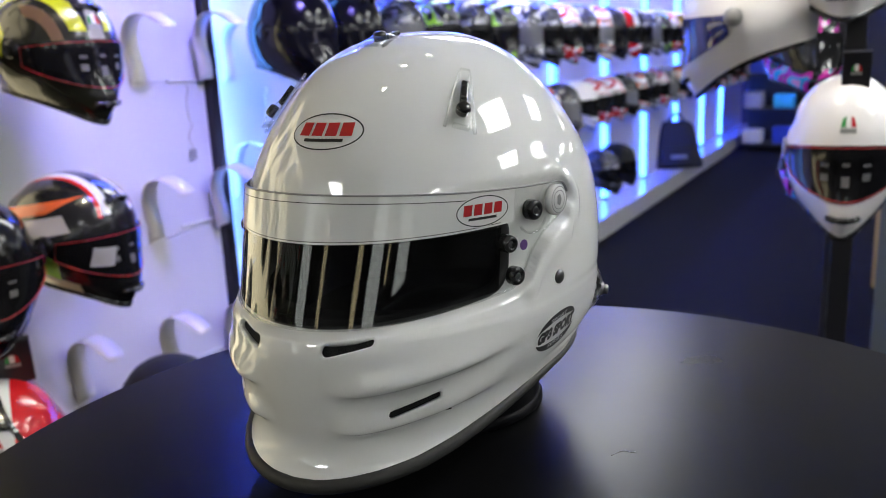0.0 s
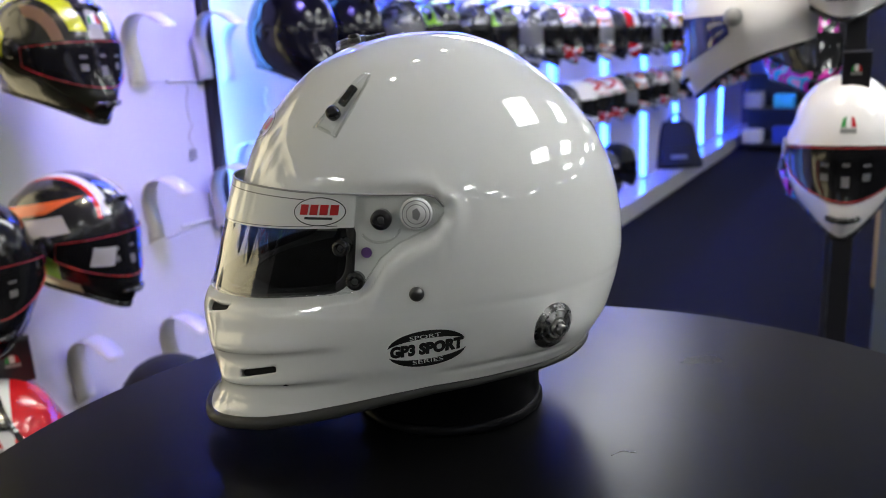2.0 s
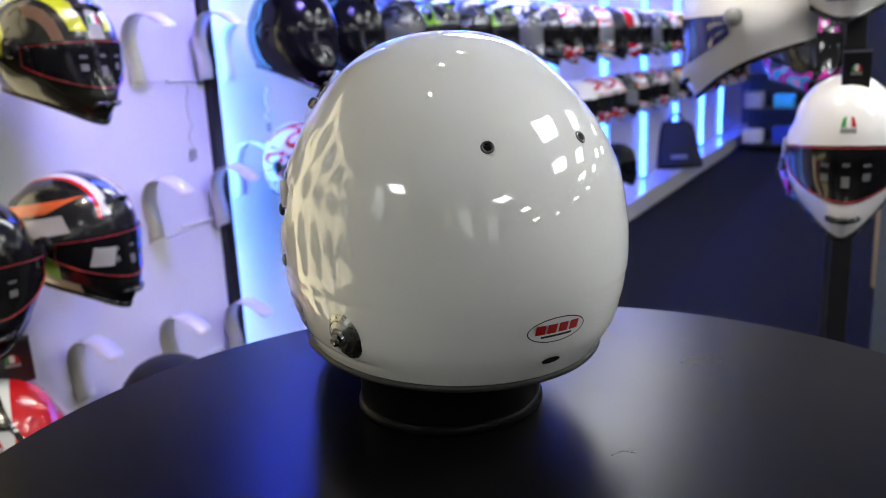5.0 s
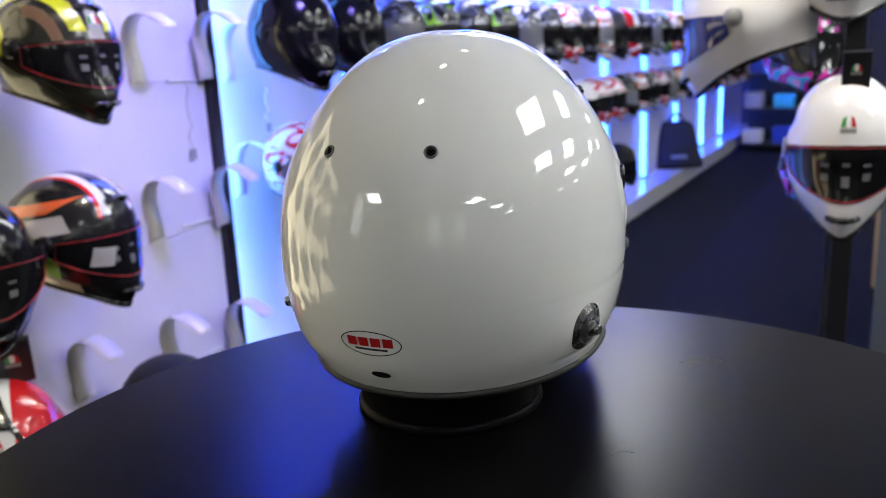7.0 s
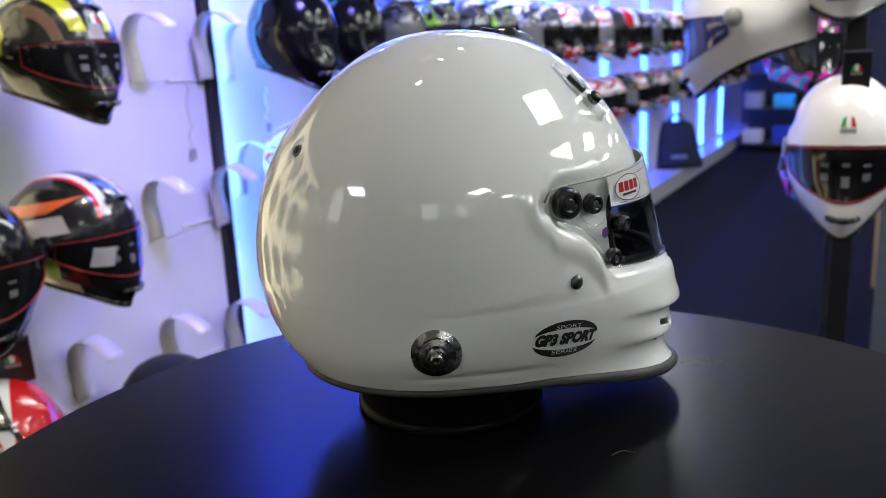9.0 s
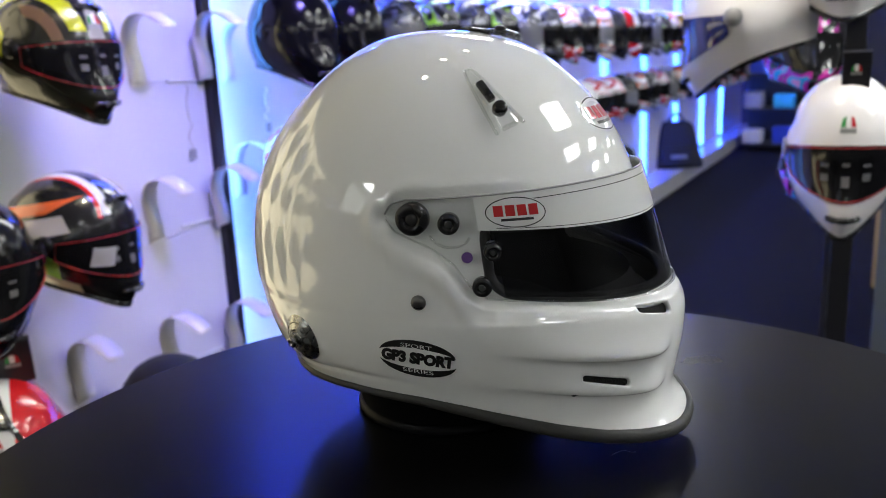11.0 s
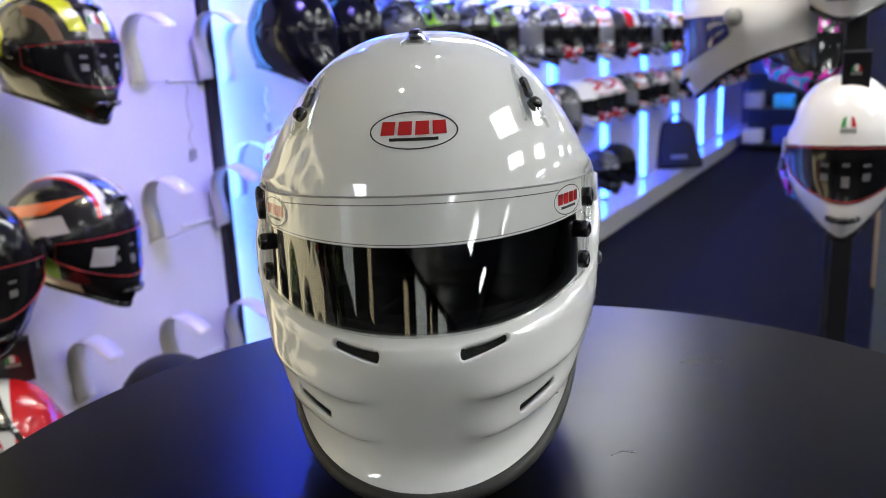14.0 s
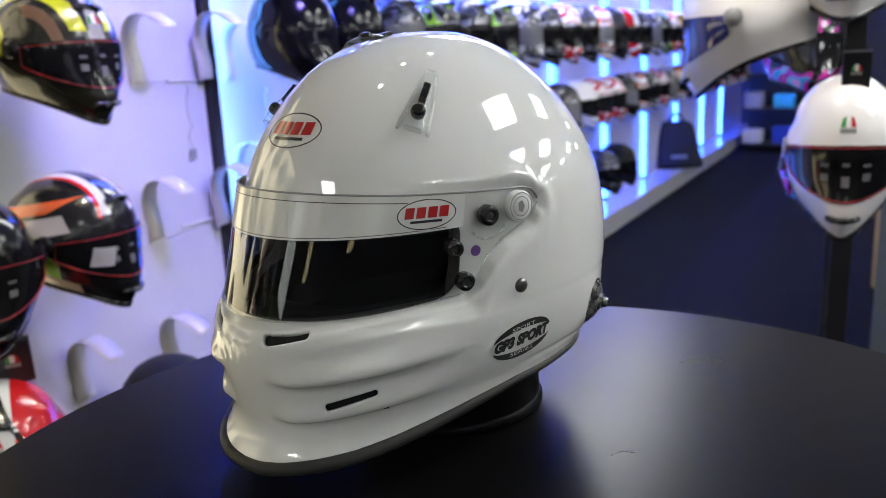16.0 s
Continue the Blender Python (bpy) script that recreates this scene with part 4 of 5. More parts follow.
K, W_, G_ = (0.012, 0.012, 0.013), (0.75, 0.75, 0.74), (0.16, 0.16, 0.165)
YEL, RED, LIME, BLU, MAG, CYA, ORG = (0.55, 0.60, 0.02), (0.55, 0.02, 0.02), (0.30, 0.62, 0.05), (0.02, 0.05, 0.40), (0.60, 0.03, 0.35), (0.04, 0.40, 0.60), (0.70, 0.12, 0.03)
PAINTS = [
    (banded("grey_yellow_paint", (0.020, 0.021, 0.016), [
        ((0.10, 0.10, 0.07), (0.5, 0, 1), -0.10, -0.02, (-1, 0, 0), -0.06), (YEL, (0.25, 1.0, 0), 0.050, 0.078, (0, 0, 1), 0.056), (YEL, (0.7, 0, 1), -0.010, 0.034, (-1, 0, 0), 0.005),
        ((0.16, 0.10, 0.055), (0.25, 1.0, 0), 0.090, 0.104, (1, 0, 1.2), 0.120), ((0.35, 0.35, 0.30), (0, 1, 0.15), 0.0, 0.026, (1, 0, 1), 0.150)]), "dark grey and yellow motorcycle helmet on a wall hook"),
    (banded("black_red_white_paint", K, [
        (W_, (0, 1, 0.2), 0.045, 0.062, (0, 0, 1), 0.075), (RED, (0, 1, 0.2), 0.062, 0.070, (0, 0, 1), 0.070), (ORG, (-0.35, 0, 1), 0.066, 0.090, (-1, 0, 1.2), 0.075),
        ((0.50, 0.48, 0.43), (-0.35, 0, 1), 0.020, 0.058, (-1, 0, -0.8), -0.095), (LIME, (0.3, 0, 1), -0.048, -0.006, (-1, 0, 0), -0.045), ((0.45, 0.38, 0.28), (0.3, 0, 1), -0.070, -0.048, (-1, 0, 0), -0.075)]),
     "black, white and orange motorcycle helmet on a wall hook"),
    (graphic("black_paint", [K, K, (0.03, 0.03, 0.035), K], 6, 3.0), "glossy black motorcycle helmet on a wall hook"),
    (banded("red_white_paint", (0.60, 0.012, 0.015), [(W_, (0, 1, 0), 0.0, 0.034, (0, 0, 1), 0.04), (K, (0, 1, 0.5), 0.074, 0.084, (1, 0, 0), 0.0), (W_, (0.3, 1, 1), -0.02, 0.01, (0, 0, -1), 0.03)]),
     "red and white motorcycle helmet on a wall hook"),
    (mat("white_paint", (0.82, 0.80, 0.79), 0.28, coat=0.8, spec=0.35, vary=0.015, scale=12), "plain white motorcycle helmet on a wall hook"),
    (graphic("white_grey_paint", [W_, G_, K, (0.4, 0.4, 0.4), K], 12, 6.0), "white and grey patterned motorcycle helmet on a wall hook"),
    (graphic("black_grey_paint", [K, (0.10, 0.10, 0.11), K, (0.14, 0.14, 0.15), (0.38, 0.38, 0.39)], 15, 7.0), "black and grey patterned motorcycle helmet on a wall hook"),
    (graphic("black_lime_paint", [K, G_, LIME, K, W_], 9, 8.2), "black helmet with lime green flashes on a wall hook"),
    (graphic("white_red_paint", [W_, RED, W_, K, W_], 8, 9.1), "white helmet with red and black flashes on a wall hook"),
    (graphic("blue_white_paint", [K, BLU, W_, BLU, K], 9, 10.4), "blue, black and white motorcycle helmet on a wall hook"),
    (graphic("multicolour_paint", [K, MAG, CYA, (0.7, 0.3, 0.5), LIME], 14, 11.0, (1, 1, 1)), "multicoloured pink and cyan patterned motorcycle helmet"),
    (graphic("white_orange_paint", [W_, ORG, W_, K, RED], 10, 12.5), "white helmet with orange and black flashes on a wall hook"),
    (graphic("black_yellow_paint", [K, (0.65, 0.42, 0.03), K, W_, K], 10, 13.7), "black helmet with amber and white flashes on a wall hook"),
]
GLOSS_BLACK = mat("gloss_black_paint", (0.004, 0.004, 0.005), 0.16, spec=0.35, rough_vary=0.04, scale=40)
MATT_BLACK = mat("matt_black_paint", (0.008, 0.008, 0.009), 0.55, spec=0.25, vary=0.2, scale=30)
RED_LINE = mat("red_line", (0.45, 0.01, 0.012), 0.35)
CLEAR_SHIELD = mat("clear_silver_shield", (0.16, 0.16, 0.17), 0.2, coat=1.0)
# the blue light mirrored in this visor is put into its base colour
BLUE_LIT_SHIELD = mat("blue_lit_shield", (0.02, 0.03, 0.16), 0.1, coat=1.0)


# ---- room shell ----
def slab(name, x0, y0, z0, x1, y1, z1, material, label, category, bevel=0.0):
    return tagged(part(name, box(x0, y0, z0, x1, y1, z1, bevel), material), label, category, "", "structure")


slab("floor", -2.2, ROOM_Y0 - 0.2, -0.05, ROOM_X + 0.2, ROOM_Y1 + 0.2, 0.0, CARPET, "dark blue-grey carpeted shop floor", "floor")
slab("ceiling", -2.2, ROOM_Y0 - 0.2, CEIL, ROOM_X + 0.2, ROOM_Y1 + 0.2, CEIL + 0.1, CEILING_GREY, "grey tiled shop ceiling", "ceiling")
slab("wall_west", -2.2, ROOM_Y0 - 0.2, 0.0, -1.70, ROOM_Y1 + 0.2, CEIL, WALL_DARK, "dark wall behind the display panels", "wall")
# unseen glowing strip, placed for the pale band mirrored in the visor
side = thing("side_window", pose(0, 0, 0), "unseen glowing window strip in the side wall, placed for the visor's pale band", "window", "", "structure")
part("pane", box(-1.69, -3.40, 1.60, -1.66, -2.45, 2.7), DAYLIGHT, side, "glowing pane")
for y in (-3.42, -2.43):
    part("jamb", box(-1.695, y - 0.018, 1.55, -1.62, y + 0.018, 2.74), POST_BLACK, side, "dark window jamb")
slab("wall_east", ROOM_X, ROOM_Y0 - 0.2, 0.0, ROOM_X + 0.2, ROOM_Y1 + 0.2, CEIL, WALL_DARK, "dark painted side wall", "wall")
slab("wall_north", -1.70, ROOM_Y1, 0.0, ROOM_X, ROOM_Y1 + 0.2, CEIL, WALL_DARK, "dark painted end wall", "wall")
# shop front behind the camera: dark wall, unseen glowing windows placed for the visor's streaks
wins = [(-1.25, -0.95, WARM_WINDOW, 1.95, 2.70), (0.95, 1.30, WARM_WINDOW, 1.85, 2.55), (1.75, 2.60, DAYLIGHT, 1.80, 2.70), (2.85, 3.10, WARM_WINDOW, 2.05, 2.65),
        (3.60, 4.70, DAYLIGHT, 1.90, 2.70)]
xs = [-1.70] + [v for w in wins for v in w[:2]] + [ROOM_X]
for i in range(0, len(xs), 2):
    slab("wall_south", xs[i], ROOM_Y0 - 0.2, 0.0, xs[i + 1], ROOM_Y0, CEIL, WALL_DARK, "dark pier of the shop front", "wall")
for i, (a, b, gl, z0, z1) in enumerate(wins):
    w = thing(f"window_{i + 1}", pose(0, 0, 0), "unseen glowing high window, placed for streaks mirrored in the visor", "window", "shop front windows", "structure")
    part("pane", box(a + 0.03, ROOM_Y0 - 0.12, z0, b - 0.03, ROOM_Y0 - 0.10, z1), gl, w, "glowing pane")
    part("sill", box(a, ROOM_Y0 - 0.18, 0.0, b, ROOM_Y0 - 0.02, z0 - 0.01), WALL_DARK, w)
    part("head", box(a, ROOM_Y0 - 0.18, z1 + 0.01, b, ROOM_Y0 - 0.02, CEIL), WALL_DARK, w)

# near display wall: panels one above another with fine joints, the southern ones backlit; far panels between light posts
for y0, y1, top in ((-1.90, -1.25, 1.66), (-1.246, 0.400, 2.06), (0.404, 1.243, 1.66)):
    lit = top > 2
    p = slab("display_wall", NEAR_WALL - 0.10, y0, 0.12, NEAR_WALL - 0.012, y1, top, WALL_WHITE,
             "warm backlit display wall panels" if lit else "white laminate display wall with fine joints", "wall panel")
    for z0, z1 in ((0.12, 0.3692), (0.3708, 0.7992), (0.8008, 1.2352), (1.2368, 1.6592), (1.6608, 2.06)):
        if z1 > top:
            continue
        part("panel", box(NEAR_WALL - 0.012, y0, z0, NEAR_WALL, y1, z1, 0.0012, 1), BACKLIT if lit and z0 > 0.3 else WALL_WHITE, p)
ys = [1.24] + list(SEAMS) + [ROOM_Y1]
for a, b in zip(ys, ys[1:]):
    slab("display_wall", FAR_WALL - 0.07, a + 0.045, 0.14, FAR_WALL, b - 0.045, 2.45, WALL_WHITE, "white laminate display wall washed by blue light", "wall panel", 0.002)
for y in SEAMS:
    p = thing("light_post", pose(FAR_WALL, y, 0.14), "black wall post with blue light strips on both edges", "light strip", "wall light posts", "structure")
    part("post", box(-0.06, -0.012, 0, 0.035, 0.012, 2.30, 0.002, 1), POST_BLACK, p)
    for s in (1, -1):
        part("led_strip", box(-0.02, s * 0.0235 - 0.0105, 0.02, 0.032, s * 0.0235 + 0.0105, 2.28), LED_BLUE, p, "glowing blue light strip")
slab("corner_post", FAR_WALL, 1.247, 0.0, NEAR_WALL + 0.022, 1.280, 2.45, POST_BLACK, "black upright post at the wall's edge", "post", 0.002)
led = thing("edge_light", pose(0, 0, 0), "blue light strip behind the black corner post", "light strip", "", "structure")
part("led_strip", box(FAR_WALL + 0.03, 1.2805, 0.15, NEAR_WALL + 0.012, 1.2840, 2.40), LED_EDGE, led, "glowing blue light strip")
# blue light bar added out of view above the far wall; the board hides it
for x, y0, y1 in ((FAR_WALL, 1.40, ROOM_Y1),):
    v = thing("wall_valance", pose(x, 0, 2.28), "added blue light bar above the display wall, out of view behind a white board", "light fitting", "wall valances", "structure")
    part("board", box(0.16, y0, -0.12, 0.18, y1, 0.12, 0.003, 1), WALL_WHITE, v)
    part("lid", box(0.0, y0, 0.10, 0.158, y1, 0.12), WALL_WHITE, v)
    part("light_bar", box(0.06, y0 + 0.02, 0.06, 0.11, y1 - 0.02, 0.085), WASH_BLUE, v, "glowing blue light bar")
slab("plinth", -1.70, 1.285, 0.0, -1.39, ROOM_Y1, 0.14, PLINTH_WHITE, "long low white glossy plinth along the wall", "plinth", 0.004)


# ---- hooks ----
def ribbon_hook(m):
    """Satin steel ribbon: foot on the wall, rising, curling over outwards."""
    h = thing("ribbon_hook", m, "satin steel ribbon helmet hook on the display wall", "hook", "wall hooks")
    pts = [(0.004, -0.075), (0.006, -0.045), (0.002, -0.015), (0.004, 0.015), (0.016, 0.042), (0.038, 0.060), (0.066, 0.066), (0.095, 0.060), (0.120, 0.046), (0.136, 0.033)]
    P = []
    for i in range(len(pts) - 1):
        p0, p1, p2, p3 = pts[max(i - 1, 0)], pts[i], pts[i + 1], pts[min(i + 2, len(pts) - 1)]
        for t in (0, 0.25, 0.5, 0.75):
            P.append(tuple(0.5 * (2 * b + (c - a) * t + (2 * a - 5 * b + 4 * c - d) * t * t + (3 * b - a - 3 * c + d) * t ** 3) for a, b, c, d in zip(p0, p1, p2, p3)))
    P.append(pts[-1])
    P = [(1.24 * x, 1.28 * z) for x, z in P]
    bm, rows, w = bmesh.new(), [], 0.026
    for i, (x, z) in enumerate(P):
        q, r = P[max(i - 1, 0)], P[min(i + 1, len(P) - 1)]
        d = Vector((r[0] - q[0], 0, r[1] - q[1])).normalized()
        n = Vector((-d.z, 0, d.x)) * 0.0011
        ww = w if i < len(P) - 3 else w * (0.95, 0.8, 0.5)[i - len(P) + 3]
        rows.append([bm.verts.new(Vector((x, y, z)) + s * n) for y, s in ((-ww, 1), (ww, 1), (ww, -1), (-ww, -1))])
    for a, b in zip(rows, rows[1:]):
        for j in range(4):
            bm.faces.new((a[j], a[(j + 1) % 4], b[(j + 1) % 4], b[j]))
    bm.faces.new(rows[0][::-1])
    bm.faces.new(rows[-1])
    bmesh.ops.recalc_face_normals(bm, faces=bm.faces)
    part("ribbon", bm, HOOK_STEEL, h, "", True)
    part("fixing_plate", box(0, -0.026, -0.104, 0.004, 0.026, -0.062, 0.001, 1), HOOK_STEEL, h, "flat steel fixing plate")
    return h


hook = ribbon_hook(pose(NEAR_WALL, 0.990, 1.332, 6))
for y, z in ((0.985, 0.902), (0.690, 0.540), (0.985, 0.512), (0.68, 1.335), (0.70, 0.902), (0.39, 1.335)):
    copy_thing(hook, pose(NEAR_WALL, y, z, 6))
for z in (1.338, 0.902, 0.488):
    copy_thing(hook, pose(NEAR_WALL + 0.022, 1.222, z, 6))

# helmets on the near wall
near = "helmets on the near wall"
road_helmet(pose(-1.230, 0.574, 1.316, 0, 9, 3), PAINTS[0][0], PAINTS[0][1], near, line=RED_LINE, marks=True, badge=True)
orange_helmet = road_helmet(pose(-1.196, 0.530, 0.940, 0, 12, 14), PAINTS[1][0], PAINTS[1][1], near, line=RED_LINE, marks=True)
# pale leaning four-sided patch on the left of the visor
film = mat("pale_grey", (0.42, 0.42, 0.41), 0.4, vary=0.1)
decal_local("film_sheet", bar_polys(-0.026, -0.024, 0.020, 0.014, 8, 0.25), on_road(-0.50, 0.0, 0.0052), film, orange_helmet.children[2], "pale four-sided patch on the visor")
road_helmet(pose(-1.30, 0.300, 1.310, 0, 8, -6), GLOSS_BLACK, PAINTS[2][1], near, line=RED_LINE, marks=True)
road_helmet(pose(-1.172, 0.282, 0.930, 0, 8, -20), GLOSS_BLACK, "glossy black motorcycle helmet with red visor line", near, line=RED_LINE, marks=True, badge=True)
road_helmet(pose(-1.102, 0.236, 0.600, 0, 8, -34), PAINTS[3][0], "red and white motorcycle helmet on a display tower", near, line=RED_LINE, badge=True)
road_helmet(pose(-1.25, 0.77, 0.435, 0, 0, 0), MATT_BLACK, "black motorcycle helmet low on the display wall", near)
wall_row = [road_helmet(pose(-1.24, -0.02 - 0.31 * n, 1.68, 0, 8, 0), PAINTS[k][0], PAINTS[k][1], near)
            for n, k in enumerate((2, 6, 5, 7, 6, 8))]
for j, z in enumerate((1.68, 1.31, 0.94, 0.57)):
    for n in range(6):
        if j:
            copy_thing(wall_row[(n * 5 + j * 2) % 6], pose(-1.24, -0.02 - 0.31 * n - 0.05 * (j % 2), z, 0, 8, 6 * math.sin(3 * n + j)))
        copy_thing(hook, pose(NEAR_WALL, -0.02 - 0.31 * n - 0.05 * (j % 2), z - 0.03))
road_helmet(pose(-1.24, 0.29, 1.68, 0, 8, 0), PAINTS[6][0], PAINTS[6][1], near)
copy_thing(hook, pose(NEAR_WALL, 0.29, 1.65))

# rows of helmets along the far wall
order = [2, 2, 6, 7, 6, 7, 5, 6, 8, 6, 11, 2, 3, 6, 5, 7, 8, 12, 6, 5, 3, 6, 8, 6, 7]
for i in range(29):
    y = 1.47 + 0.275 * i
    road_helmet(pose(-1.335 if i else -1.30, y - (0 if i else 0.04), 1.350, 0, 6, -12 + 5 * math.sin(i * 2.3)) @ Matrix.Diagonal((1.08, 1.06, 1.17, 1)), *((GLOSS_BLACK, PAINTS[2][1]) if i < 2 else PAINTS[order[i % 25]]), "top row of wall helmets", visor=CLEAR_SHIELD if i % 4 == 2 else None, near=i < 8)
    road_helmet(pose(-1.335, y, 0.955, 0, 6, -12 + 5 * math.sin(i * 1.7)), *PAINTS[(8, 11, 5, 8, 6, 8, 2, 4, 5, 11)[(i * 3) % 10]], "second row of wall helmets", visor=CLEAR_SHIELD if i % 4 == 0 else None, near=i < 8)
    for z in (1.325, 0.945):
        copy_thing(hook, pose(FAR_WALL, y, z - 0.005))
for y, paint in ((4.74, MATT_BLACK), (4.40, PAINTS[6][0])):
    road_helmet(pose(-1.335, y, 0.500, 0, 6, -10), paint, "black motorcycle helmet on a low wall hook", "low row of wall helmets")
    copy_thing(hook, pose(FAR_WALL, y, 0.495))


# ---- bag on the plinth ----
def kit_bag():
    b = thing("kit_bag", pose(-1.50, 7.05, 0.14, 0, 0, 25), "black fabric helmet bag with carrying handle on the plinth", "bag")
    bm = box(-0.23, -0.13, 0.0, 0.23, 0.13, 0.42, 0.05, 4)
    for v in bm.verts:
        k = 1 - 0.35 * max(0, (v.co.z - 0.12) / 0.24) ** 1.5
        v.co.x *= k
        v.co.y *= k
    part("body", bm, BAG, b, "", True)
    part("handle", sweep([(-0.08 + 0.16 * t, 0, 0.405 + 0.085 * math.sin(math.pi * t)) for t in np.linspace(0, 1, 13)], (0.012, 0.006), 8, False, (0, 1, 0)), BAG, b, "black webbing handle", True)
    part("front_pocket", box(-0.15, -0.160, 0.03, 0.13, -0.10, 0.20, 0.02, 3), BAG, b, "front pocket", True)
    part("logo_bar", box(-0.07, -0.1625, 0.10, 0.07, -0.1605, 0.13), INK_GREY, b, "pale printed bar")


BAG = mat("black_nylon", (0.014, 0.014, 0.018), 0.7, vary=0.2, scale=30, bump=0.4, bump_scale=500)
kit_bag()


# ---- helmet tower beside the table ----
def tower(m, label, plates):
    t = thing("display_tower", m, label, "display stand")
    part("pole", box(-0.021, -0.018, 0.01, 0.021, 0.018, 2.1, 0.003), POST_BLACK, t)
    part("foot", lathe([(0, 0), (0.19, 0.0), (0.19, 0.008), (0.04, 0.02), (0, 0.022)], 40), POST_BLACK, t, "round black foot", True)
    for z, reach in plates:
        p = part("sign_plate", box(-0.033, -0.010, -0.045, 0.033, 0.006, 0.045, 0.003), POST_BLACK, t, "black plate with small crest")
        p.matrix_basis = pose(0, -reach, z, 14) @ Matrix.Diagonal((0.74, 1, 0.8, 1) if reach > 0.1 else (1, 1, 1, 1))
        crest(lambda a, b: np.array((a, -0.0108, b)), p, 1.3)
        a = part("arm", box(-0.012, -reach, -0.012, 0.012, 0.0, 0.012, 0.003), POST_BLACK, t, "short black arm")
        a.matrix_basis = pose(0, 0, z + 0.02 if reach > 0.1 else z - 0.10)
    return t


TW = (0.215, 1.42)
tower(pose(TW[0], TW[1], 0, 0, 0, 4), "black helmet tower pole with arms and crest plates", [(1.212, 0.235), (1.56, 0.05)])
tw = "helmets on the display tower"
road_helmet(pose(0.215, 1.25, 1.053, 0, 10, -90 + 6) @ Matrix.Diagonal((1, 0.88, 1.10, 1)), PAINTS[4][0], "glossy white motorcycle helmet with dark visor and crest", tw, line=RED_LINE, marks=True, badge=True, near=False)
road_helmet(pose(0.205, 1.33, 1.428, 0, 0, -90), PAINTS[4][0], "glossy white motorcycle helmet high on the tower", tw, near=False)
road_helmet(pose(0.015, 1.30, 1.315, 0, 15, 188), PAINTS[4][0], "plain white helmet with visor coloured as if lit blue, seen from its side", tw, visor=BLUE_LIT_SHIELD, near=False)
GEAR = (0.168, 1.93)
road_helmet(pose(0.068, 2.00, 1.242, 0, 0, -70), PAINTS[10][0], PAINTS[10][1], tw)
road_helmet(pose(0.145, 1.88, 0.930, 0, 0, -70), PAINTS[10][0], PAINTS[10][1], tw)
t = tower(pose(GEAR[0], GEAR[1], 0), "black helmet tower pole farther back", [])
for z in (1.20, 0.90):
    part("arm", box(-0.16, -0.012, z - 0.012, 0.0, 0.012, z + 0.012, 0.003), POST_BLACK, t, "black side arm")
tower(pose(-1.13, 0.31, 0, 0, 0, 55), "black helmet tower pole beside the display wall", [(0.765, 0.05)])

# ---- far right: cabinet, post, counter ----
CAB = mat("grey_green_cabinet", (0.10, 0.11, 0.105), 0.55, vary=0.15, scale=8)
WOOD = mat("yellow_wood_post", (0.42, 0.27, 0.09), 0.5, vary=0.25, scale=20)
c = thing("shop_counter", pose(0.62, 3.1, 0), "dark shop counter with a grey-green front", "counter")
part("body", box(-0.35, -0.35, 0.0, 0.6, 0.5, 0.86, 0.006), CAB, c)
part("worktop", box(-0.37, -0.37, 0.864, 0.62, 0.52, 0.90, 0.006), POST_BLACK, c, "black worktop")
c = thing("tall_cabinet", pose(0.50, 4.4, 0), "tall grey shop cabinet", "cabinet")
part("body", box(-0.15, -0.2, 0.0, 0.5, 0.3, 1.35, 0.006), CAB, c)
part("door", box(-0.13, -0.222, 0.05, 0.48, -0.203, 1.30, 0.004), CAB, c)
p = tagged(part("wooden_post", box(0.235, 4.0, 0.0, 0.30, 4.07, CEIL, 0.004), WOOD), "yellowish upright wooden post by the cabinet", "post")
s = thing("clothes_shelf", pose(-0.95, 9.6, 0), "dark shop shelf with folded coloured clothes", "shelf")
for z in (0.05, 0.45, 0.85, 1.25):
    part("board", box(-0.35, -0.2, z, 0.7, 0.2, z + 0.03, 0.003), POST_BLACK, s)
part("back", box(-0.35, 0.2, 0.0, 0.7, 0.23, 1.7), POST_BLACK, s)
for i in range(9):
    c = [(0.5, 0.5, 0.5), BLU, ORG, (0.3, 0.3, 0.35), CYA][i % 5]
    q = pose(-1.2 + 0.33 * (i % 3), 9.52, (0.08, 0.48, 0.88)[i // 3])
    f = thing("folded_shirt", q, "folded coloured shop shirts in a pile", "clothes", "folded clothes")
    part("cloth", box(-0.11, -0.10, 0.0, 0.11, 0.12, 0.16 + 0.03 * (i % 2), 0.03, 3), mat(f"cloth_{i}", c, 0.9, vary=0.2, scale=20, bump=0.3, bump_scale=300), f, "", True)


# ---- ceiling lights ----
def ceiling_panel(m):
    c = thing("ceiling_light", m, "rectangular white ceiling light panel", "ceiling light", "ceiling light panels")
    part("diffuser", box(-0.29, -0.36, -0.012, 0.29, 0.36, -0.006), PANEL_LIGHT, c, "glowing white diffuser")
    for g in (1, -1):
        part("frame_bar", box(g * 0.2975 - 0.0075, -0.375, -0.016, g * 0.2975 + 0.0075, 0.375, 0.0), INK_WHITE, c, "white metal frame")
        part("frame_bar", box(-0.29, g * 0.3675 - 0.0075, -0.016, 0.29, g * 0.3675 + 0.0075, 0.0), INK_WHITE, c, "white metal frame")
    return c


first = ceiling_panel(pose(1.37, 0.90, CEIL))
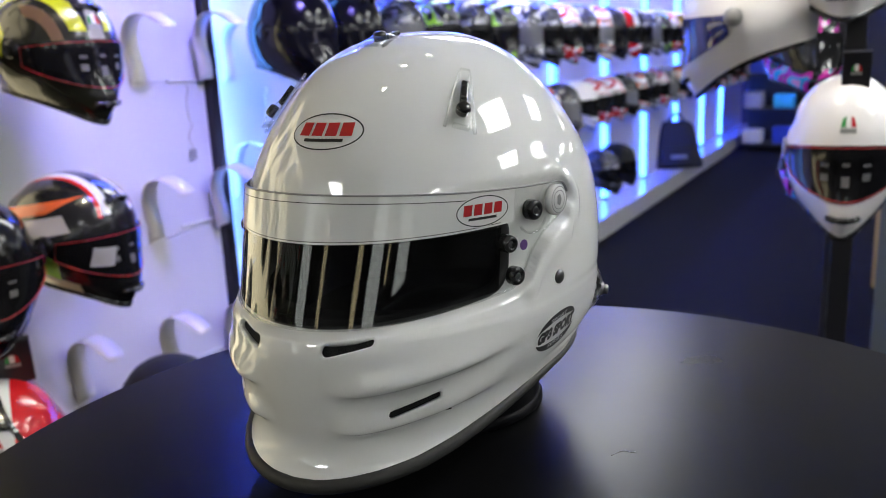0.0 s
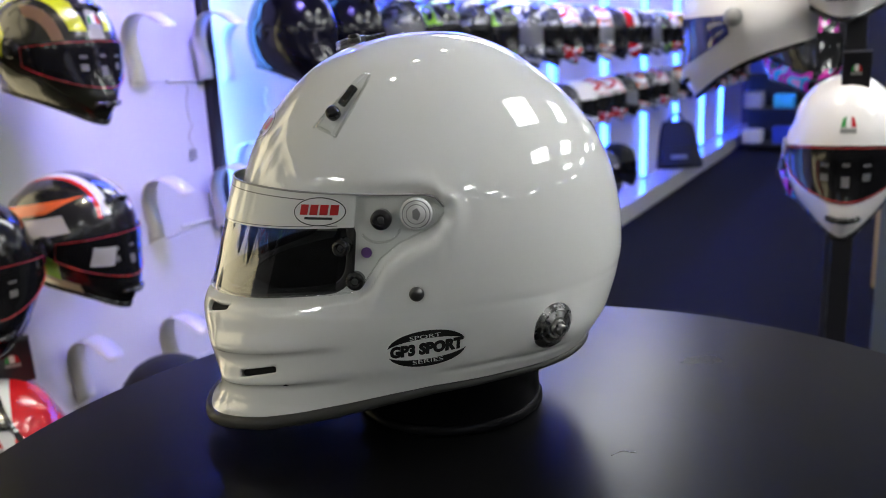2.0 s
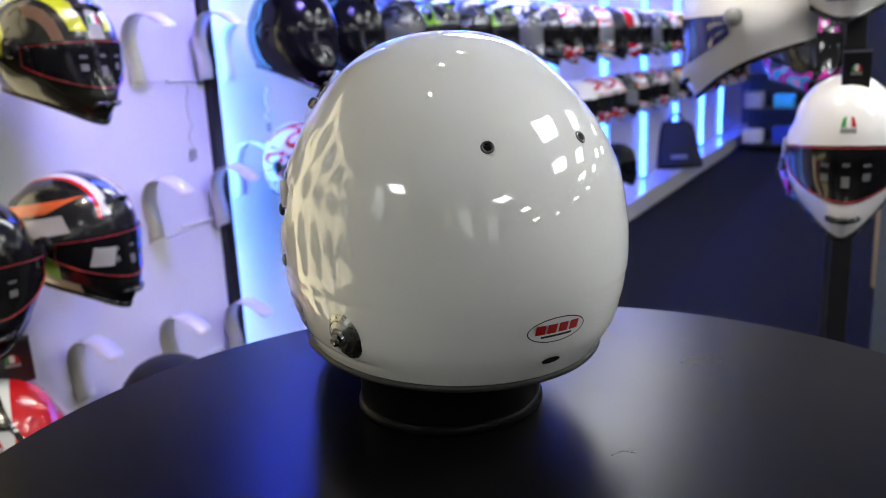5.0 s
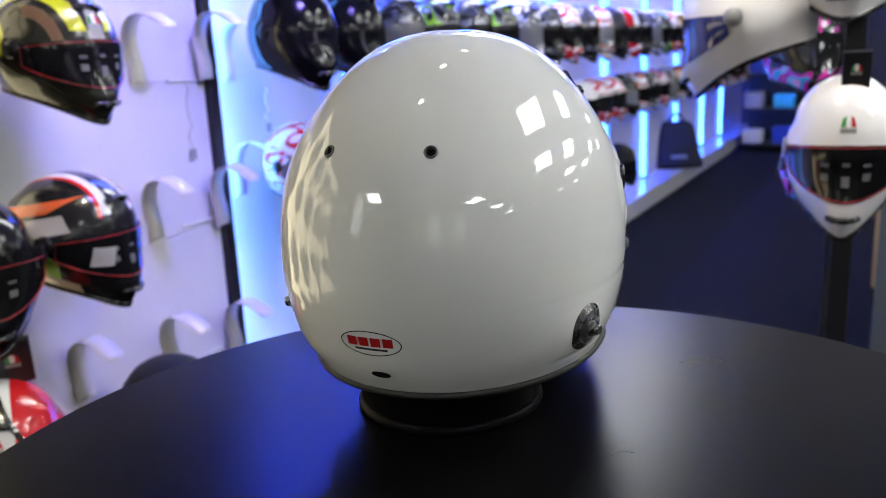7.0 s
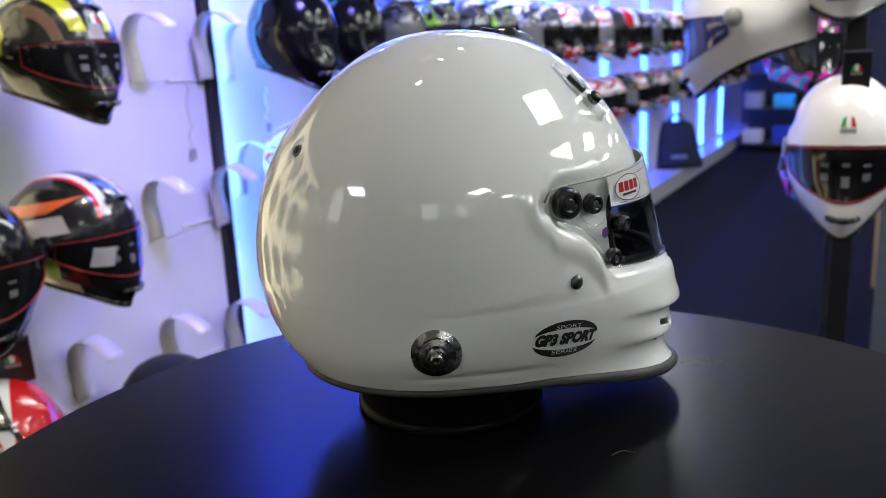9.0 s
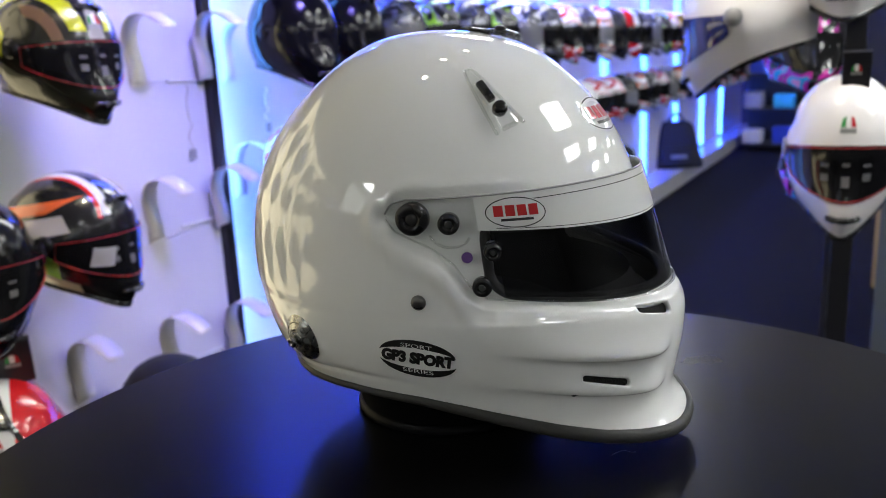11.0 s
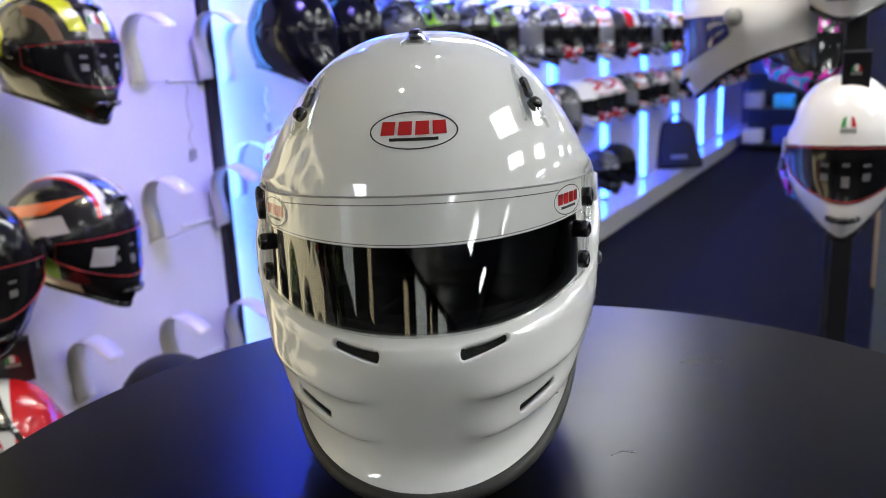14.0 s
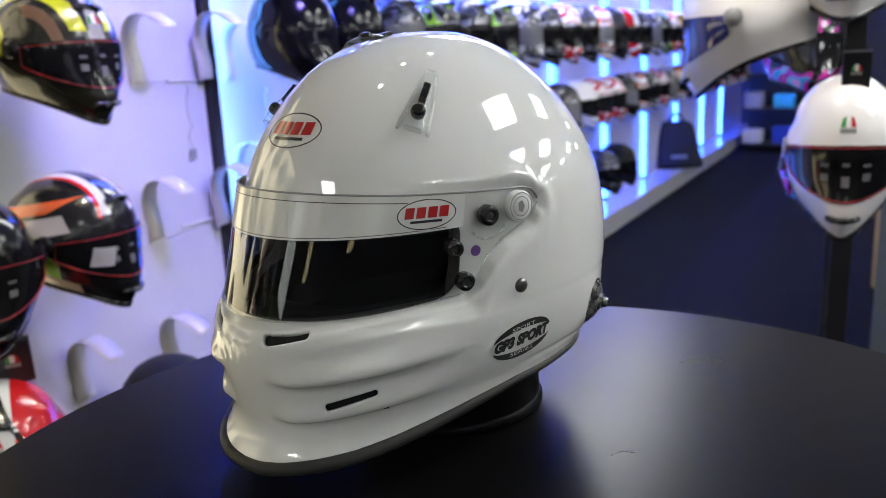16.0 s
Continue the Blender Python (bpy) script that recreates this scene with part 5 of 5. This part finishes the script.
for x, y in ((1.33, 2.68), (1.25, 7.2), (2.62, 0.92), (2.60, 2.40), (2.75, 5.45), (2.60, 8.60), (3.95, 2.70), (3.80, 4.55), (6.20, 4.50), (7.05, 2.85),
             (2.95, -2.20), (5.10, -2.10), (7.80, -2.15), (8.60, 0.30), (-1.05, -3.0)):
    copy_thing(first, pose(x, y, CEIL))
for y in (2.45, 3.20, 3.95, 6.1, 7.9):
    copy_thing(first, pose(-0.95, y, CEIL) @ Matrix.Diagonal((0.62, 1, 1, 1)))


def downlight(m):
    d = thing("downlight", m, "small round ceiling spotlight", "spotlight", "ceiling spots")
    part("can", lathe([(0.045, 0.0), (0.05, -0.09), (0.042, -0.09), (0.036, -0.02)], 24), POST_BLACK, d, "black can", True)
    part("bulb", lathe([(0, -0.065), (0.025, -0.06), (0.035, -0.05)], 20), SPOT_LIGHT, d, "glowing bulb", True)
    return d


d0 = downlight(pose(-0.20, 0.28, CEIL))
for y in (-0.24, 0.78, 3.50):
    copy_thing(d0, pose(-0.20, y, CEIL))
# added spot lamps: warm and violet to colour the wall, one to brighten the tower
WARM, VIOLET = (1.0, 0.87, 0.54), (0.27, 0.22, 1.0)
for x, y, aim, watts, tint, wide, size in ((-0.20, 0.28, (-1.5, 0.25, 1.15), 90, WARM, 56, 0.05), 
                                           (-0.20, 0.78, (-1.5, 1.15, 1.00), 285, VIOLET, 54, 0.22), (-0.20, 0.78, (0.00, 1.30, 1.22), 95, (1.0, 0.92, 0.82), 40, 0.04)):
    la = bpy.data.lights.new("spot_beam", "SPOT")
    la.energy, la.color, la.spot_size, la.spot_blend, la.shadow_soft_size = watts, tint, radians(wide), 1.0, size
    lo = new("spot_beam", la)
    lo.matrix_basis = look((x, y, CEIL - 0.10), aim)

# ---- small things on the walls ----
for y, z0, z1, x in ((1.165, 1.225, 1.04, NEAR_WALL + 0.006), (1.44, 1.20, 1.09, FAR_WALL + 0.18)):
    c = thing("security_cord", pose(x, y, z0), "thin pale security cord hanging at the display wall" if x > -1.5 else "thin dark security cord under a helmet", "cord", "", "")
    n = 24
    part("cord", sweep([(0.004 * math.sin(i * 0.9), 0.006 * math.sin(i * 0.55), -(z0 - z1) * i / n) for i in range(n + 1)], (0.0022, 0.0022), 6, False, (1, 0, 0)), HOOK_STEEL if x > -1.5 else BLACK_PLASTIC, c, "", True)
    part("tag", box(-0.002, -0.012, -(z0 - z1) - 0.03, 0.002, 0.012, -(z0 - z1), 0.001, 1), INK_GREY, c, "small grey tag")
for y0, y1, z in ((1.10, 1.243, 1.236), (1.09, 1.243, 0.822), (1.10, 1.243, 0.415)):
    s = tagged(part("wall_ledge", box(NEAR_WALL, y0, z - 0.003, NEAR_WALL + 0.007, y1, z + 0.003, 0.001, 1), WALL_WHITE), "narrow white ledge along the display wall", "ledge")


# ---- the helmet turns on its stand, clockwise from above ----
def motions():
    turn = [(0.0, 0.0), (0.5, -10.62), (1.0, -22.36), (1.5, -34.02), (2.0, -47.39), (2.5, -60.2), (3.0, -72.86), (3.5, -84.4), (4.0, -96.41), (4.2, -101.44),
            (6.3, -157.94), (6.5, -163.11), (7.0, -175.03), (7.5, -185.72), (8.0, -197.71), (8.5, -209.96), (9.0, -222.64), (9.2, -227.48),
            (11.3, -273.26), (11.5, -277.46), (12.0, -287.36), (12.5, -297.43), (13.0, -309.0), (13.5, -320.72), (14.0, -332.98), (14.5, -343.55),
            (15.0, -354.19), (15.5, -363.92), (16.0, -374.97)]
    walk(helmet, [(t, pose(AXIS.x, AXIS.y, AXIS.z, 0, 0, -89.49 + a)) for t, a in turn])


motions()
